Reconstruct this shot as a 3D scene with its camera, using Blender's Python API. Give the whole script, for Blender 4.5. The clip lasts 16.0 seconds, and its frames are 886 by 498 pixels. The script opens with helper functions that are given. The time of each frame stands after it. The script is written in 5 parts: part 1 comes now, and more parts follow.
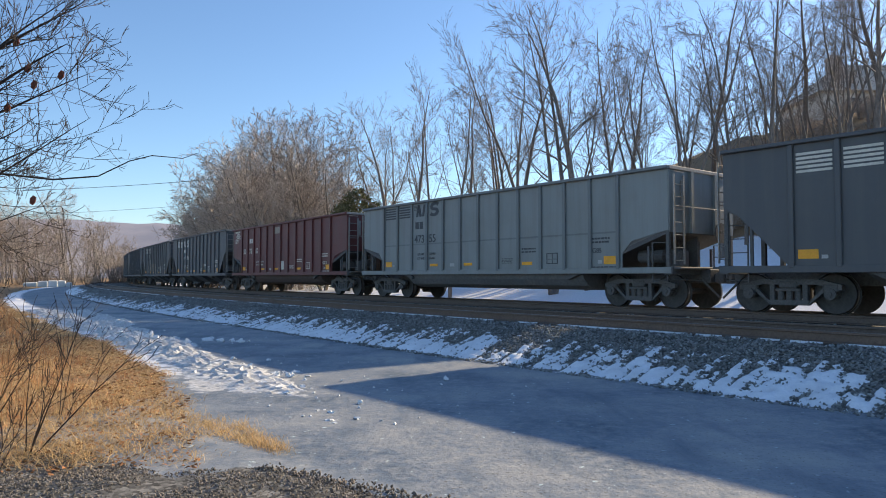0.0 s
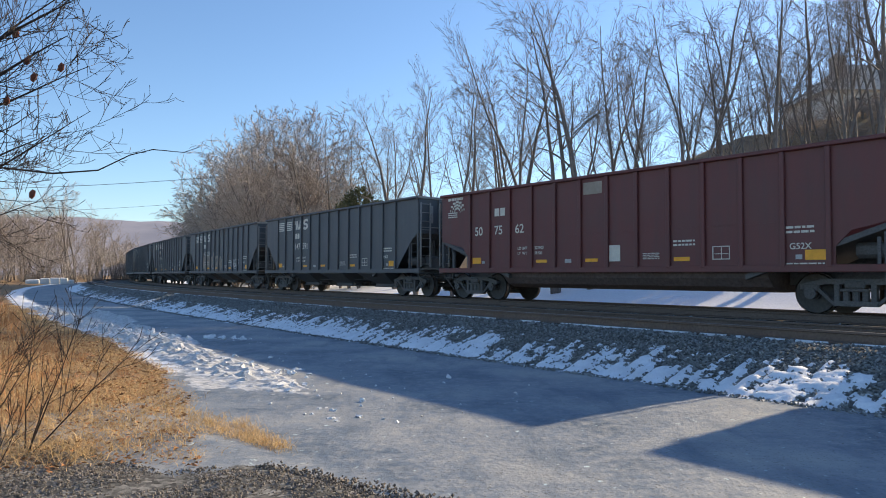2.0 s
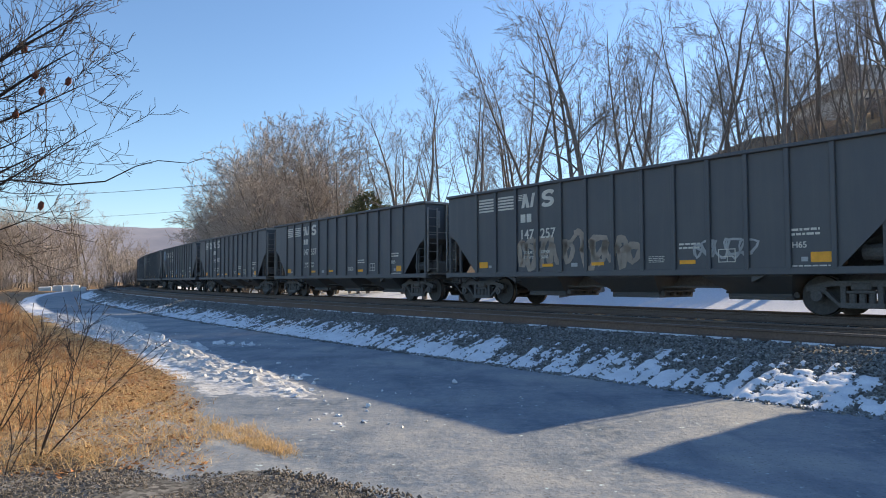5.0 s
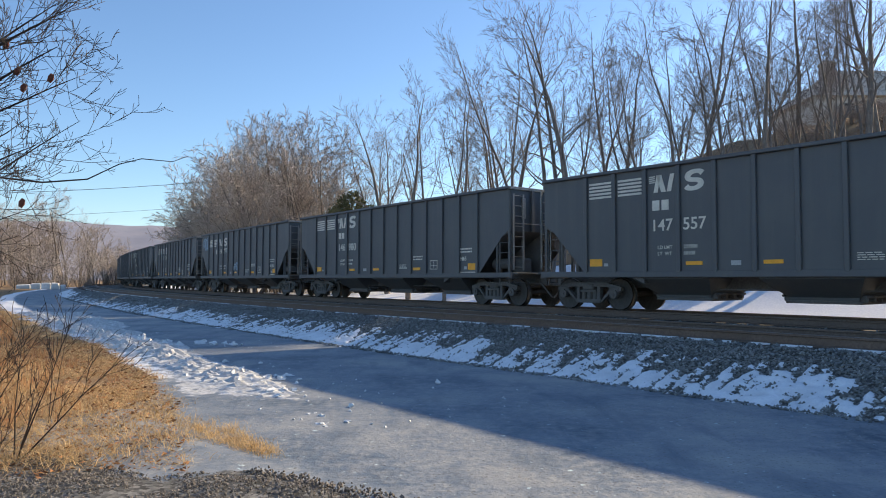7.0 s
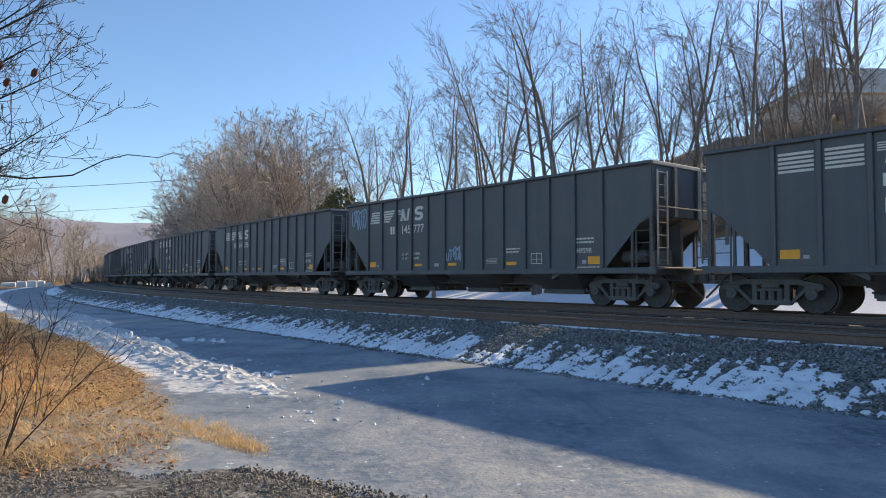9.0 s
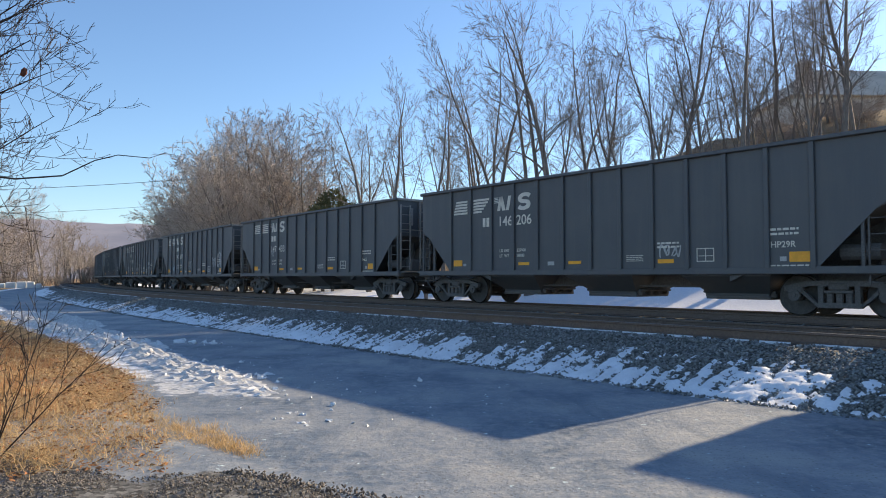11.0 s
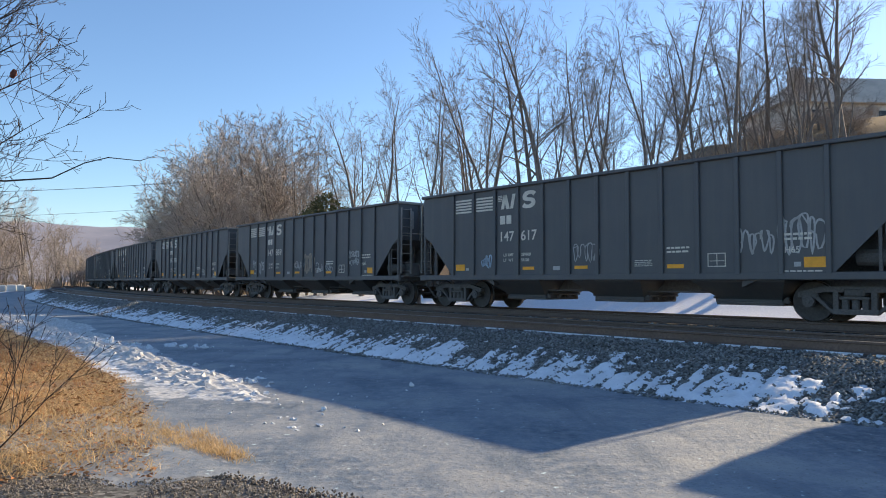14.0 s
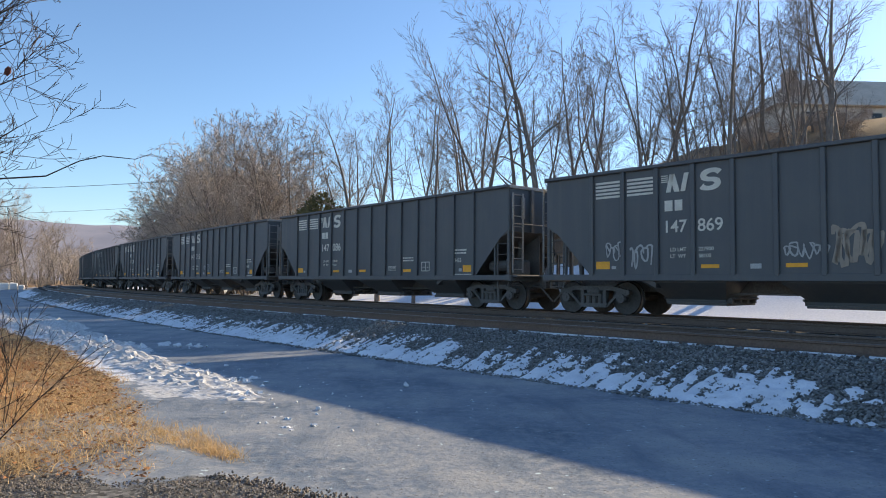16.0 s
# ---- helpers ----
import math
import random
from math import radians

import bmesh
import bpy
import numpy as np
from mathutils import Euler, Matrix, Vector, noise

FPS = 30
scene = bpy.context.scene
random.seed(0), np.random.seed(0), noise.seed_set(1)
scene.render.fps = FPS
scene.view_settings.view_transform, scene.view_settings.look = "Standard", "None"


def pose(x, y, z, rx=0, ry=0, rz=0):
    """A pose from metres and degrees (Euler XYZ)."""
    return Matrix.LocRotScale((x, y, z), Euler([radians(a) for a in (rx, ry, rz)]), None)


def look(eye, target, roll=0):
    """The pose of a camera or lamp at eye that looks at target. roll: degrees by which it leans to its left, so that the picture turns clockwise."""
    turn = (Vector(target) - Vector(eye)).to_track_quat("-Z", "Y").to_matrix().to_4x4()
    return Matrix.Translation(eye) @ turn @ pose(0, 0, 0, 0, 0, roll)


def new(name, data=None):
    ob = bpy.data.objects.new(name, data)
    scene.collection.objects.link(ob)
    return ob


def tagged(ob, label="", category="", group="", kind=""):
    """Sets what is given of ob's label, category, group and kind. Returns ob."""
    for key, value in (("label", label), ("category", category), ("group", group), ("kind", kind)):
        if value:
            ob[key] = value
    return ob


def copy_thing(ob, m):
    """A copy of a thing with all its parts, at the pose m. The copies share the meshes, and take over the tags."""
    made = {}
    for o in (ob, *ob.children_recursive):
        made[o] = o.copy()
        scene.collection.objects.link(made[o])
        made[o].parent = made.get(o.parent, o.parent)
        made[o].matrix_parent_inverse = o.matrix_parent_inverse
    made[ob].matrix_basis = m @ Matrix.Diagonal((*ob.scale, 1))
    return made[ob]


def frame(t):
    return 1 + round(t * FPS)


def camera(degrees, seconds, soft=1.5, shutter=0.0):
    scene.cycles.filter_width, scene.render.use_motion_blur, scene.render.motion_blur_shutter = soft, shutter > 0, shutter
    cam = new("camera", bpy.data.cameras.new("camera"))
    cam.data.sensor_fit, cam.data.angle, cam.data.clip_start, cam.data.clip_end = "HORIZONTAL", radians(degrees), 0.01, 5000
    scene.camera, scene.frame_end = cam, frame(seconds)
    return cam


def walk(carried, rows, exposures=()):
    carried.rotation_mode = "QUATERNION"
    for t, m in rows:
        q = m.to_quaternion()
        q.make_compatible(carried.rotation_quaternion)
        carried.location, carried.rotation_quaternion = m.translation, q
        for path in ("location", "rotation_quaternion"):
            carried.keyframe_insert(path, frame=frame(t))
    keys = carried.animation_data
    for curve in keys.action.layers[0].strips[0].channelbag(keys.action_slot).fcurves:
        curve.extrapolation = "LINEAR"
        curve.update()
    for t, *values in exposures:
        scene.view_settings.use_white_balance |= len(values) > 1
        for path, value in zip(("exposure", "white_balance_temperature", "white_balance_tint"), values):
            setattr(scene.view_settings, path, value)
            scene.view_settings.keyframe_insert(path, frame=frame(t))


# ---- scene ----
# ---------------------------------------------------------------- camera
cam = camera(65.0, 16.0, soft=1.0)
# seconds, x, y, z, tilt up, lean, turn to the left
HELD = [
    (0.0, -0.004, -0.002, 1.598, 2.33, 0.02, -0.02), (0.5, 0.015, 0.019, 1.591, 2.22, 0.34, -0.05),
    (1.0, 0.026, 0.033, 1.595, 1.93, -1.01, 0.56), (1.5, -0.026, 0.031, 1.595, 2.10, 0.26, 0.01),
    (2.0, -0.022, 0.070, 1.581, 2.23, 0.23, 0.13), (2.5, 0.029, 0.065, 1.582, 2.16, 0.06, 1.28),
    (3.0, 0.056, 0.045, 1.591, 2.15, -0.45, 2.57), (3.5, 0.058, 0.021, 1.593, 2.26, -0.60, 2.28),
    (4.0, 0.047, 0.017, 1.594, 2.45, -0.54, 1.60), (6.5, 0.046, -0.022, 1.607, 2.60, 0.19, 0.16),
    (7.0, 0.043, -0.022, 1.603, 2.59, 0.16, -0.42), (7.5, 0.045, -0.002, 1.598, 2.66, 0.06, -0.58),
    (8.0, 0.048, -0.022, 1.602, 2.63, -0.21, -0.80), (8.5, 0.047, -0.010, 1.599, 2.43, -0.15, -1.12),
    (9.0, 0.044, -0.004, 1.600, 2.33, 0.02, -1.30), (11.5, 0.039, 0.019, 1.602, 2.50, 0.21, -2.18),
    (12.0, 0.038, 0.030, 1.601, 2.79, 0.51, -2.29), (12.5, 0.040, 0.015, 1.596, 3.07, 0.24, -2.12),
    (13.0, 0.052, 0.001, 1.607, 3.03, 0.43, -2.10), (13.5, 0.054, 0.011, 1.600, 2.87, 0.29, -2.41),
    (14.0, 0.052, 0.016, 1.601, 2.79, 0.23, -2.50), (14.5, 0.055, 0.012, 1.601, 2.77, 0.21, -2.61),
    (15.0, 0.053, 0.020, 1.602, 2.74, 0.35, -2.82), (15.5, 0.048, 0.017, 1.603, 2.79, 0.46, -2.83),
    (16.0, 0.046, 0.018, 1.603, 2.79, 0.48, -2.93)]
walk(cam, [(t, pose(x, y, z, 90 + tilt, 0, turn) @ pose(0, 0, 0, 0, 0, lean)) for t, x, y, z, tilt, lean, turn in HELD])

# ---------------------------------------------------------------- light
SUN_AZ, SUN_EL = 54.0, 23.9          # degrees to the right of +y, and above the horizon
world = bpy.data.worlds.new("winter_sky")
scene.world = world
world.use_nodes = True
wn = world.node_tree.nodes
sky = wn.new("ShaderNodeTexSky")
sky.sky_type, sky.sun_disc = "NISHITA", False
sky.sun_elevation, sky.sun_rotation = radians(SUN_EL), radians(SUN_AZ)
sky.air_density, sky.dust_density, sky.ozone_density = 1.0, 0.2, 3.6
wn["Background"].inputs["Strength"].default_value = 0.095
world.node_tree.links.new(sky.outputs[0], wn["Background"].inputs["Color"])
sun = new("sun", bpy.data.lights.new("sun", "SUN"))
sun.data.energy, sun.data.angle, sun.data.color = 4.1, radians(0.55), (1.0, 0.79, 0.51)
sun.matrix_world = look((60 * math.sin(radians(SUN_AZ)), 60 * math.cos(radians(SUN_AZ)), 60 * math.tan(radians(SUN_EL))), (0, 0, 0))
scene.view_settings.exposure = 1.02
scene.view_settings.use_white_balance = True
scene.view_settings.white_balance_temperature, scene.view_settings.white_balance_tint = 6280, 10

# ---------------------------------------------------------------- the curve of the tracks
CX, CY, RN = 319.77, 270.87, 407.69   # centre of the curve; radius of the nearest rail
A0 = -2.4536114
SPACING = 4.895                       # between the two tracks' middles
R_NEAR, R_TRAIN = RN - 0.755, RN - 0.755 - SPACING
RAIL = 0.778                          # top of the rails above the road


def on_curve(s, d):
    """Place at s metres along the train's track (away from the viewer) and d metres outside the nearest rail."""
    a = A0 - s / R_TRAIN
    return CX + (RN + d) * math.cos(a), CY + (RN + d) * math.sin(a)


def curve_sd(x, y):
    a = math.atan2(y - CY, x - CX)
    return (A0 - a) * R_TRAIN, math.hypot(x - CX, y - CY) - RN


def smooth(a, b, x):
    t = min(1.0, max(0.0, (x - a) / (b - a)))
    return t * t * (3 - 2 * t)


def nz(x, y, z=0.0):
    return noise.noise(Vector((x, y, z)))


# ---------------------------------------------------------------- materials
def make_mat(name, rough=0.7, metal=0.0):
    m = bpy.data.materials.new(name)
    m.use_nodes = True
    b = m.node_tree.nodes["Principled BSDF"]
    b.inputs["Roughness"].default_value, b.inputs["Metallic"].default_value = rough, metal
    return m, m.node_tree.nodes, m.node_tree.links, b


def rgb(c):
    return (*c, 1.0)


def noise_tex(n, l, scale, detail=4.0, rough=0.55, coord=None, stretch=None):
    t = n.new("ShaderNodeTexNoise")
    t.inputs["Scale"].default_value, t.inputs["Detail"].default_value, t.inputs["Roughness"].default_value = scale, detail, rough
    if coord is not None:
        src = coord
        if stretch:
            mp = n.new("ShaderNodeMapping")
            mp.inputs["Scale"].default_value = stretch
            l.new(coord, mp.inputs["Vector"])
            src = mp.outputs[0]
        l.new(src, t.inputs["Vector"])
    return t


def ramp(n, l, fac, stops):
    r = n.new("ShaderNodeValToRGB")
    e = r.color_ramp.elements
    e[0].position, e[0].color = stops[0][0], rgb(stops[0][1])
    e[1].position, e[1].color = stops[-1][0], rgb(stops[-1][1])
    for p, c in stops[1:-1]:
        k = e.new(p)
        k.color = rgb(c)
    l.new(fac, r.inputs["Fac"])
    return r


def mix(n, l, fac, a, b, blend="MIX"):
    m = n.new("ShaderNodeMix")
    m.data_type, m.blend_type = "RGBA", blend
    for sock, v in ((m.inputs[0], fac), (m.inputs[6], a), (m.inputs[7], b)):
        if isinstance(v, (int, float)):
            sock.default_value = v
        elif isinstance(v, tuple):
            sock.default_value = rgb(v)
        else:
            l.new(v, sock)
    return m.outputs[2]


def bump(n, l, b, height, strength, dist):
    k = n.new("ShaderNodeBump")
    k.inputs["Strength"].default_value, k.inputs["Distance"].default_value = strength, dist
    l.new(height, k.inputs["Height"])
    l.new(k.outputs[0], b.inputs["Normal"])


def surface(name, dark, light, fine=30.0, coarse=1.5, rough=0.75, metal=0.0, bump_d=0.004, strength=0.5, stretch=None, islands=False, spread=0.25):
    """Two-scale noise between two colours, with fine relief."""
    m, n, l, b = make_mat(name, rough, metal)
    co = n.new("ShaderNodeTexCoord").outputs["Object"]
    f = noise_tex(n, l, fine, 5, 0.6, co, stretch)
    c = noise_tex(n, l, coarse, 3, 0.5, co)
    r = ramp(n, l, f.outputs["Fac"], [(0.3, dark), (0.7, light)])
    mid = tuple((p + q) / 2 * 0.72 for p, q in zip(dark, light))
    k = ramp(n, l, c.outputs["Fac"], [(0.42, (0, 0, 0)), (0.68, (1, 1, 1))])
    half = n.new("ShaderNodeMath")
    half.operation = "MULTIPLY"
    half.inputs[1].default_value = 0.5
    l.new(k.outputs[0], half.inputs[0])
    col = mix(n, l, half.outputs[0], r.outputs[0], mid)
    if islands:
        g = n.new("ShaderNodeNewGeometry")
        k2 = ramp(n, l, g.outputs["Random Per Island"], [(0.0, (1 - spread,) * 3), (1.0, (1 + spread,) * 3)])
        col = mix(n, l, 1.0, col, k2.outputs[0], "MULTIPLY")
    l.new(col, b.inputs["Base Color"])
    bump(n, l, b, f.outputs["Fac"], strength, bump_d)
    return m


def car_paint(name, base, dirt, streak=(0.05, 0.045, 0.04), rough=0.5):
    """Weathered freight-car paint: vertical streaks, road dirt from below, faded patches."""
    m, n, l, b = make_mat(name, rough)
    co = n.new("ShaderNodeTexCoord").outputs["Object"]
    oi = n.new("ShaderNodeObjectInfo")
    st = noise_tex(n, l, 5.0, 5, 0.6, co, (1.0, 1.0, 0.06))
    big = noise_tex(n, l, 0.8, 4, 0.6, co)
    col = mix(n, l, ramp(n, l, st.outputs["Fac"], [(0.45, (0, 0, 0)), (0.8, (0.55,) * 3)]).outputs[0], base, streak)
    col = mix(n, l, ramp(n, l, big.outputs["Fac"], [(0.45, (0, 0, 0)), (0.75, (0.5,) * 3)]).outputs[0], col, dirt)
    l.new(col, b.inputs["Base Color"])
    fine = noise_tex(n, l, 60.0, 3, 0.6, co)
    rr = ramp(n, l, fine.outputs["Fac"], [(0.3, (rough - 0.1,) * 3), (0.7, (rough + 0.15,) * 3)])
    l.new(rr.outputs[0], b.inputs["Roughness"])
    dents = noise_tex(n, l, 1.6, 2, 0.4, co)
    bump(n, l, b, dents.outputs["Fac"], 0.35, 0.03)
    return m


M_BLACK = car_paint("black_car_paint", (0.090, 0.093, 0.099), (0.125, 0.122, 0.117), (0.130, 0.125, 0.117))
M_GREY = car_paint("grey_car_paint", (0.26, 0.275, 0.265), (0.20, 0.20, 0.18), (0.18, 0.18, 0.16))
M_RED = car_paint("oxide_red_car_paint", (0.15, 0.042, 0.038), (0.11, 0.055, 0.048), (0.085, 0.045, 0.040))
M_GREYRIB = car_paint("grimy_grey_stakes", (0.19, 0.205, 0.205), (0.14, 0.135, 0.125), (0.11, 0.105, 0.095))
M_UNDER = surface("grimy_steel", (0.085, 0.081, 0.077), (0.165, 0.155, 0.145), 25, 2, 0.85)
M_TUB = surface("tub_steel", (0.12, 0.12, 0.118), (0.20, 0.195, 0.19), 12, 1, 0.8)
M_REDTUB = surface("red_tub_steel", (0.075, 0.048, 0.040), (0.15, 0.11, 0.092), 12, 1, 0.8)
M_WHEEL = surface("wheel_steel", (0.055, 0.050, 0.046), (0.105, 0.095, 0.086), 20, 3, 0.85, 0.0)
M_TREAD = surface("worn_wheel_rim", (0.25, 0.24, 0.23), (0.42, 0.41, 0.40), 40, 3, 0.3, 1.0)
M_GALV = surface("worn_grab_steel", (0.22, 0.20, 0.18), (0.45, 0.42, 0.38), 30, 3, 0.55, 0.3)
M_WHITE = surface("white_stencil", (0.62, 0.57, 0.47), (0.82, 0.77, 0.66), 40, 4, 0.6, bump_d=0.001)
M_DARKSTENCIL = surface("dark_stencil", (0.05, 0.055, 0.06), (0.08, 0.085, 0.09), 40, 4, 0.6, bump_d=0.001)
M_YELLOW = surface("yellow_reflective_tape", (0.90, 0.37, 0.012), (1.0, 0.45, 0.016), 30, 4, 0.4, bump_d=0.001)
M_SPRAYW = surface("white_spray_paint", (0.38, 0.37, 0.35), (0.54, 0.53, 0.51), 40, 4, 0.7, bump_d=0.001)
M_SPRAYB = surface("pale_blue_spray_paint", (0.30, 0.40, 0.50), (0.45, 0.55, 0.62), 40, 4, 0.7, bump_d=0.001)
M_SPRAYT = surface("tan_spray_paint", (0.32, 0.26, 0.20), (0.45, 0.36, 0.28), 6, 1.5, 0.7, bump_d=0.001)
M_RAIL = surface("rusty_rail", (0.105, 0.072, 0.056), (0.20, 0.14, 0.105), 25, 2, 0.75)
M_RAILTOP = surface("polished_rail_head", (0.16, 0.13, 0.11), (0.26, 0.22, 0.19), 30, 2, 0.4, 0.7)
M_TIE = surface("creosoted_tie", (0.045, 0.037, 0.031), (0.10, 0.082, 0.068), 18, 2, 0.85, stretch=(1, 6, 6))
M_STONE = surface("ballast_stone", (0.10, 0.106, 0.104), (0.29, 0.295, 0.285), 14, 2, 0.85, islands=True, spread=0.5)
M_SNOW = surface("old_snow", (0.72, 0.74, 0.78), (0.86, 0.87, 0.89), 30, 3, 0.6, bump_d=0.01)
M_ICECHUNK = surface("ice_chunk", (0.62, 0.64, 0.66), (0.82, 0.83, 0.84), 25, 6, 0.25, bump_d=0.01)
M_BARK = surface("grey_brown_bark", (0.105, 0.088, 0.076), (0.27, 0.225, 0.185), 14, 1.2, 0.9, stretch=(1, 1, 0.25), bump_d=0.01)
M_TWIG = surface("bare_twigs", (0.16, 0.127, 0.105), (0.30, 0.24, 0.198), 6, 0.5, 0.9)
M_PALETWIG = surface("pale_thicket_far_haze_twigs", (0.29, 0.235, 0.19), (0.44, 0.37, 0.31), 5, 0.4, 0.9)
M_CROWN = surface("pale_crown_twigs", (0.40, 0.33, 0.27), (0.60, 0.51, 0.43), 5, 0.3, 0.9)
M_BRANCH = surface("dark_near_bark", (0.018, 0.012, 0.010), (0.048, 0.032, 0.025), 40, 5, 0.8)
M_LEAF = surface("curled_brown_leaf", (0.10, 0.03, 0.018), (0.20, 0.06, 0.03), 60, 10, 0.8)
M_CEDAR = surface("cedar_needles", (0.075, 0.080, 0.035), (0.17, 0.165, 0.080), 6, 0.7, 0.9)
M_STRAW = surface("dry_straw", (0.52, 0.345, 0.165), (0.76, 0.57, 0.32), 8, 0.8, 0.85, islands=True, spread=0.45)
M_STALK = surface("russet_weed_stalks", (0.38, 0.195, 0.088), (0.60, 0.35, 0.17), 10, 0.8, 0.85, islands=True, spread=0.4)
M_LITTER = surface("leaf_litter", (0.20, 0.085, 0.035), (0.42, 0.21, 0.085), 20, 2, 0.9, islands=True, spread=0.5)
M_GRAVEL = surface("grey_gravel", (0.11, 0.092, 0.074), (0.29, 0.25, 0.205), 30, 4, 0.9, islands=True, spread=0.5)


for m in (M_STRAW, M_STALK):                  # dry blades let some sun through
    nt = m.node_tree
    bs = nt.nodes["Principled BSDF"]
    tl = nt.nodes.new("ShaderNodeBsdfTranslucent")
    nt.links.new(bs.inputs["Base Color"].links[0].from_socket, tl.inputs["Color"])
    mx = nt.nodes.new("ShaderNodeMixShader")
    mx.inputs[0].default_value = 0.42
    nt.links.new(bs.outputs[0], mx.inputs[1])
    nt.links.new(tl.outputs[0], mx.inputs[2])
    nt.links.new(mx.outputs[0], nt.nodes["Material Output"].inputs["Surface"])


# ---------------------------------------------------------------- mesh helpers
def mesh_ob(name, bm, material, parent=None, label="", smooth_shade=False):
    me = bpy.data.meshes.new(name)
    bm.to_mesh(me)
    bm.free()
    for m in material if isinstance(material, (list, tuple)) else [material]:
        me.materials.append(m)
    if smooth_shade:
        me.polygons.foreach_set("use_smooth", [True] * len(me.polygons))
    ob = new(name, me)
    if parent is not None:
        ob.parent = parent
    if label:
        ob["label"] = label
    return ob


def part(name, bm, material, parent, label=""):
    return mesh_ob(name, bm, material, parent, label)


def data_ob(name, verts, faces, material, parent=None, label="", smooth_shade=False):
    me = bpy.data.meshes.new(name)
    me.from_pydata(verts, [], faces)
    for m in material if isinstance(material, (list, tuple)) else [material]:
        me.materials.append(m)
    if smooth_shade:
        me.polygons.foreach_set("use_smooth", [True] * len(me.polygons))
    ob = new(name, me)
    if parent is not None:
        ob.parent = parent
    if label:
        ob["label"] = label
    return ob


def box(bm, x0, x1, y0, y1, z0, z1, bevel=0.0):
    r = bmesh.ops.create_cube(bm, size=1.0, matrix=Matrix.Translation(((x0 + x1) / 2, (y0 + y1) / 2, (z0 + z1) / 2)) @ Matrix.Diagonal((x1 - x0, y1 - y0, z1 - z0, 1)))
    if bevel:
        es = list({e for v in r["verts"] for e in v.link_edges})
        bmesh.ops.bevel(bm, geom=es, offset=bevel, segments=1, affect="EDGES")


def rod(bm, a, b, r, seg=6):
    a, b = Vector(a), Vector(b)
    m = Matrix.Translation((a + b) / 2) @ (b - a).to_track_quat("Z", "Y").to_matrix().to_4x4()
    bmesh.ops.create_cone(bm, cap_ends=True, segments=seg, radius1=r, radius2=r, depth=(b - a).length, matrix=m)


def prism(bm, outline, y0, y1):
    """Extrudes an outline of (x, z) from y0 to y1."""
    a = [bm.verts.new((x, y0, z)) for x, z in outline]
    b = [bm.verts.new((x, y1, z)) for x, z in outline]
    k = len(outline)
    bm.faces.new(a)
    bm.faces.new(b[::-1])
    for i in range(k):
        bm.faces.new((a[i], b[i], b[(i + 1) % k], a[(i + 1) % k]))
    bmesh.ops.recalc_face_normals(bm, faces=bm.faces[:])


def tube(verts, faces, pts, radii, seg):
    """Adds a bent tapered tube to lists."""
    base = len(verts)
    up = Vector((0.31, 0.17, 0.93))
    for i, (p, r) in enumerate(zip(pts, radii)):
        d = (pts[min(i + 1, len(pts) - 1)] - pts[max(i - 1, 0)]).normalized()
        u = d.cross(up)
        if u.length < 0.05:
            u = d.cross(Vector((1, 0, 0)))
        u.normalize()
        w = d.cross(u)
        for k in range(seg):
            a = 2 * math.pi * k / seg
            verts.append(p + u * (r * math.cos(a)) + w * (r * math.sin(a)))
    for i in range(len(pts) - 1):
        for k in range(seg):
            a, b = base + i * seg + k, base + i * seg + (k + 1) % seg
            faces.append((a, b, b + seg, a + seg))


# ---------------------------------------------------------------- ground
TOE = 2.35


def finger(s, d):
    """How much snow lies on the shoulder: tongues that reach up between bare stones, fuller at the toe."""
    tongue = nz(s * 0.75, 3.1) + 0.5 * nz(s * 2.1, 7.7)
    streak = nz(s * 8.0 + 0.6 * d, d * 1.6, 8.0)
    fine = nz(s * 17, d * 14, 5.0)
    f = (d - 1.92) / 0.52 + 1.7 * tongue + 2.6 * streak + 2.0 * fine + 1.2 * nz(s * 4.3, d * 5.0, 2.0)
    return smooth(-0.35, 0.45, f) * smooth(0.95, 1.35, d) - 1.0 * smooth(2.28, 2.5, d + 0.15 * fine)


def verge_line(s):
    """Where the weeds begin, in metres outside the nearest rail."""
    if s < 2.7:
        return 8.12 + 0.34 * (2.7 - max(s, -0.6))
    return 8.12 - 0.65 * smooth(2.7, 6.5, s) - 0.4 * smooth(5.5, 12.0, s)


def gravel_line(s):
    """Where the gravel begins: a low mound, then a step back behind the ice."""
    return 8.38 + 0.26 * (max(s, -5.0) + 2.1) + 0.72 * smooth(-0.95, -0.45, s)


def hill_rise(x):
    return min(15.3, 3.0 + 0.37 * max(0.0, x + 4.0))


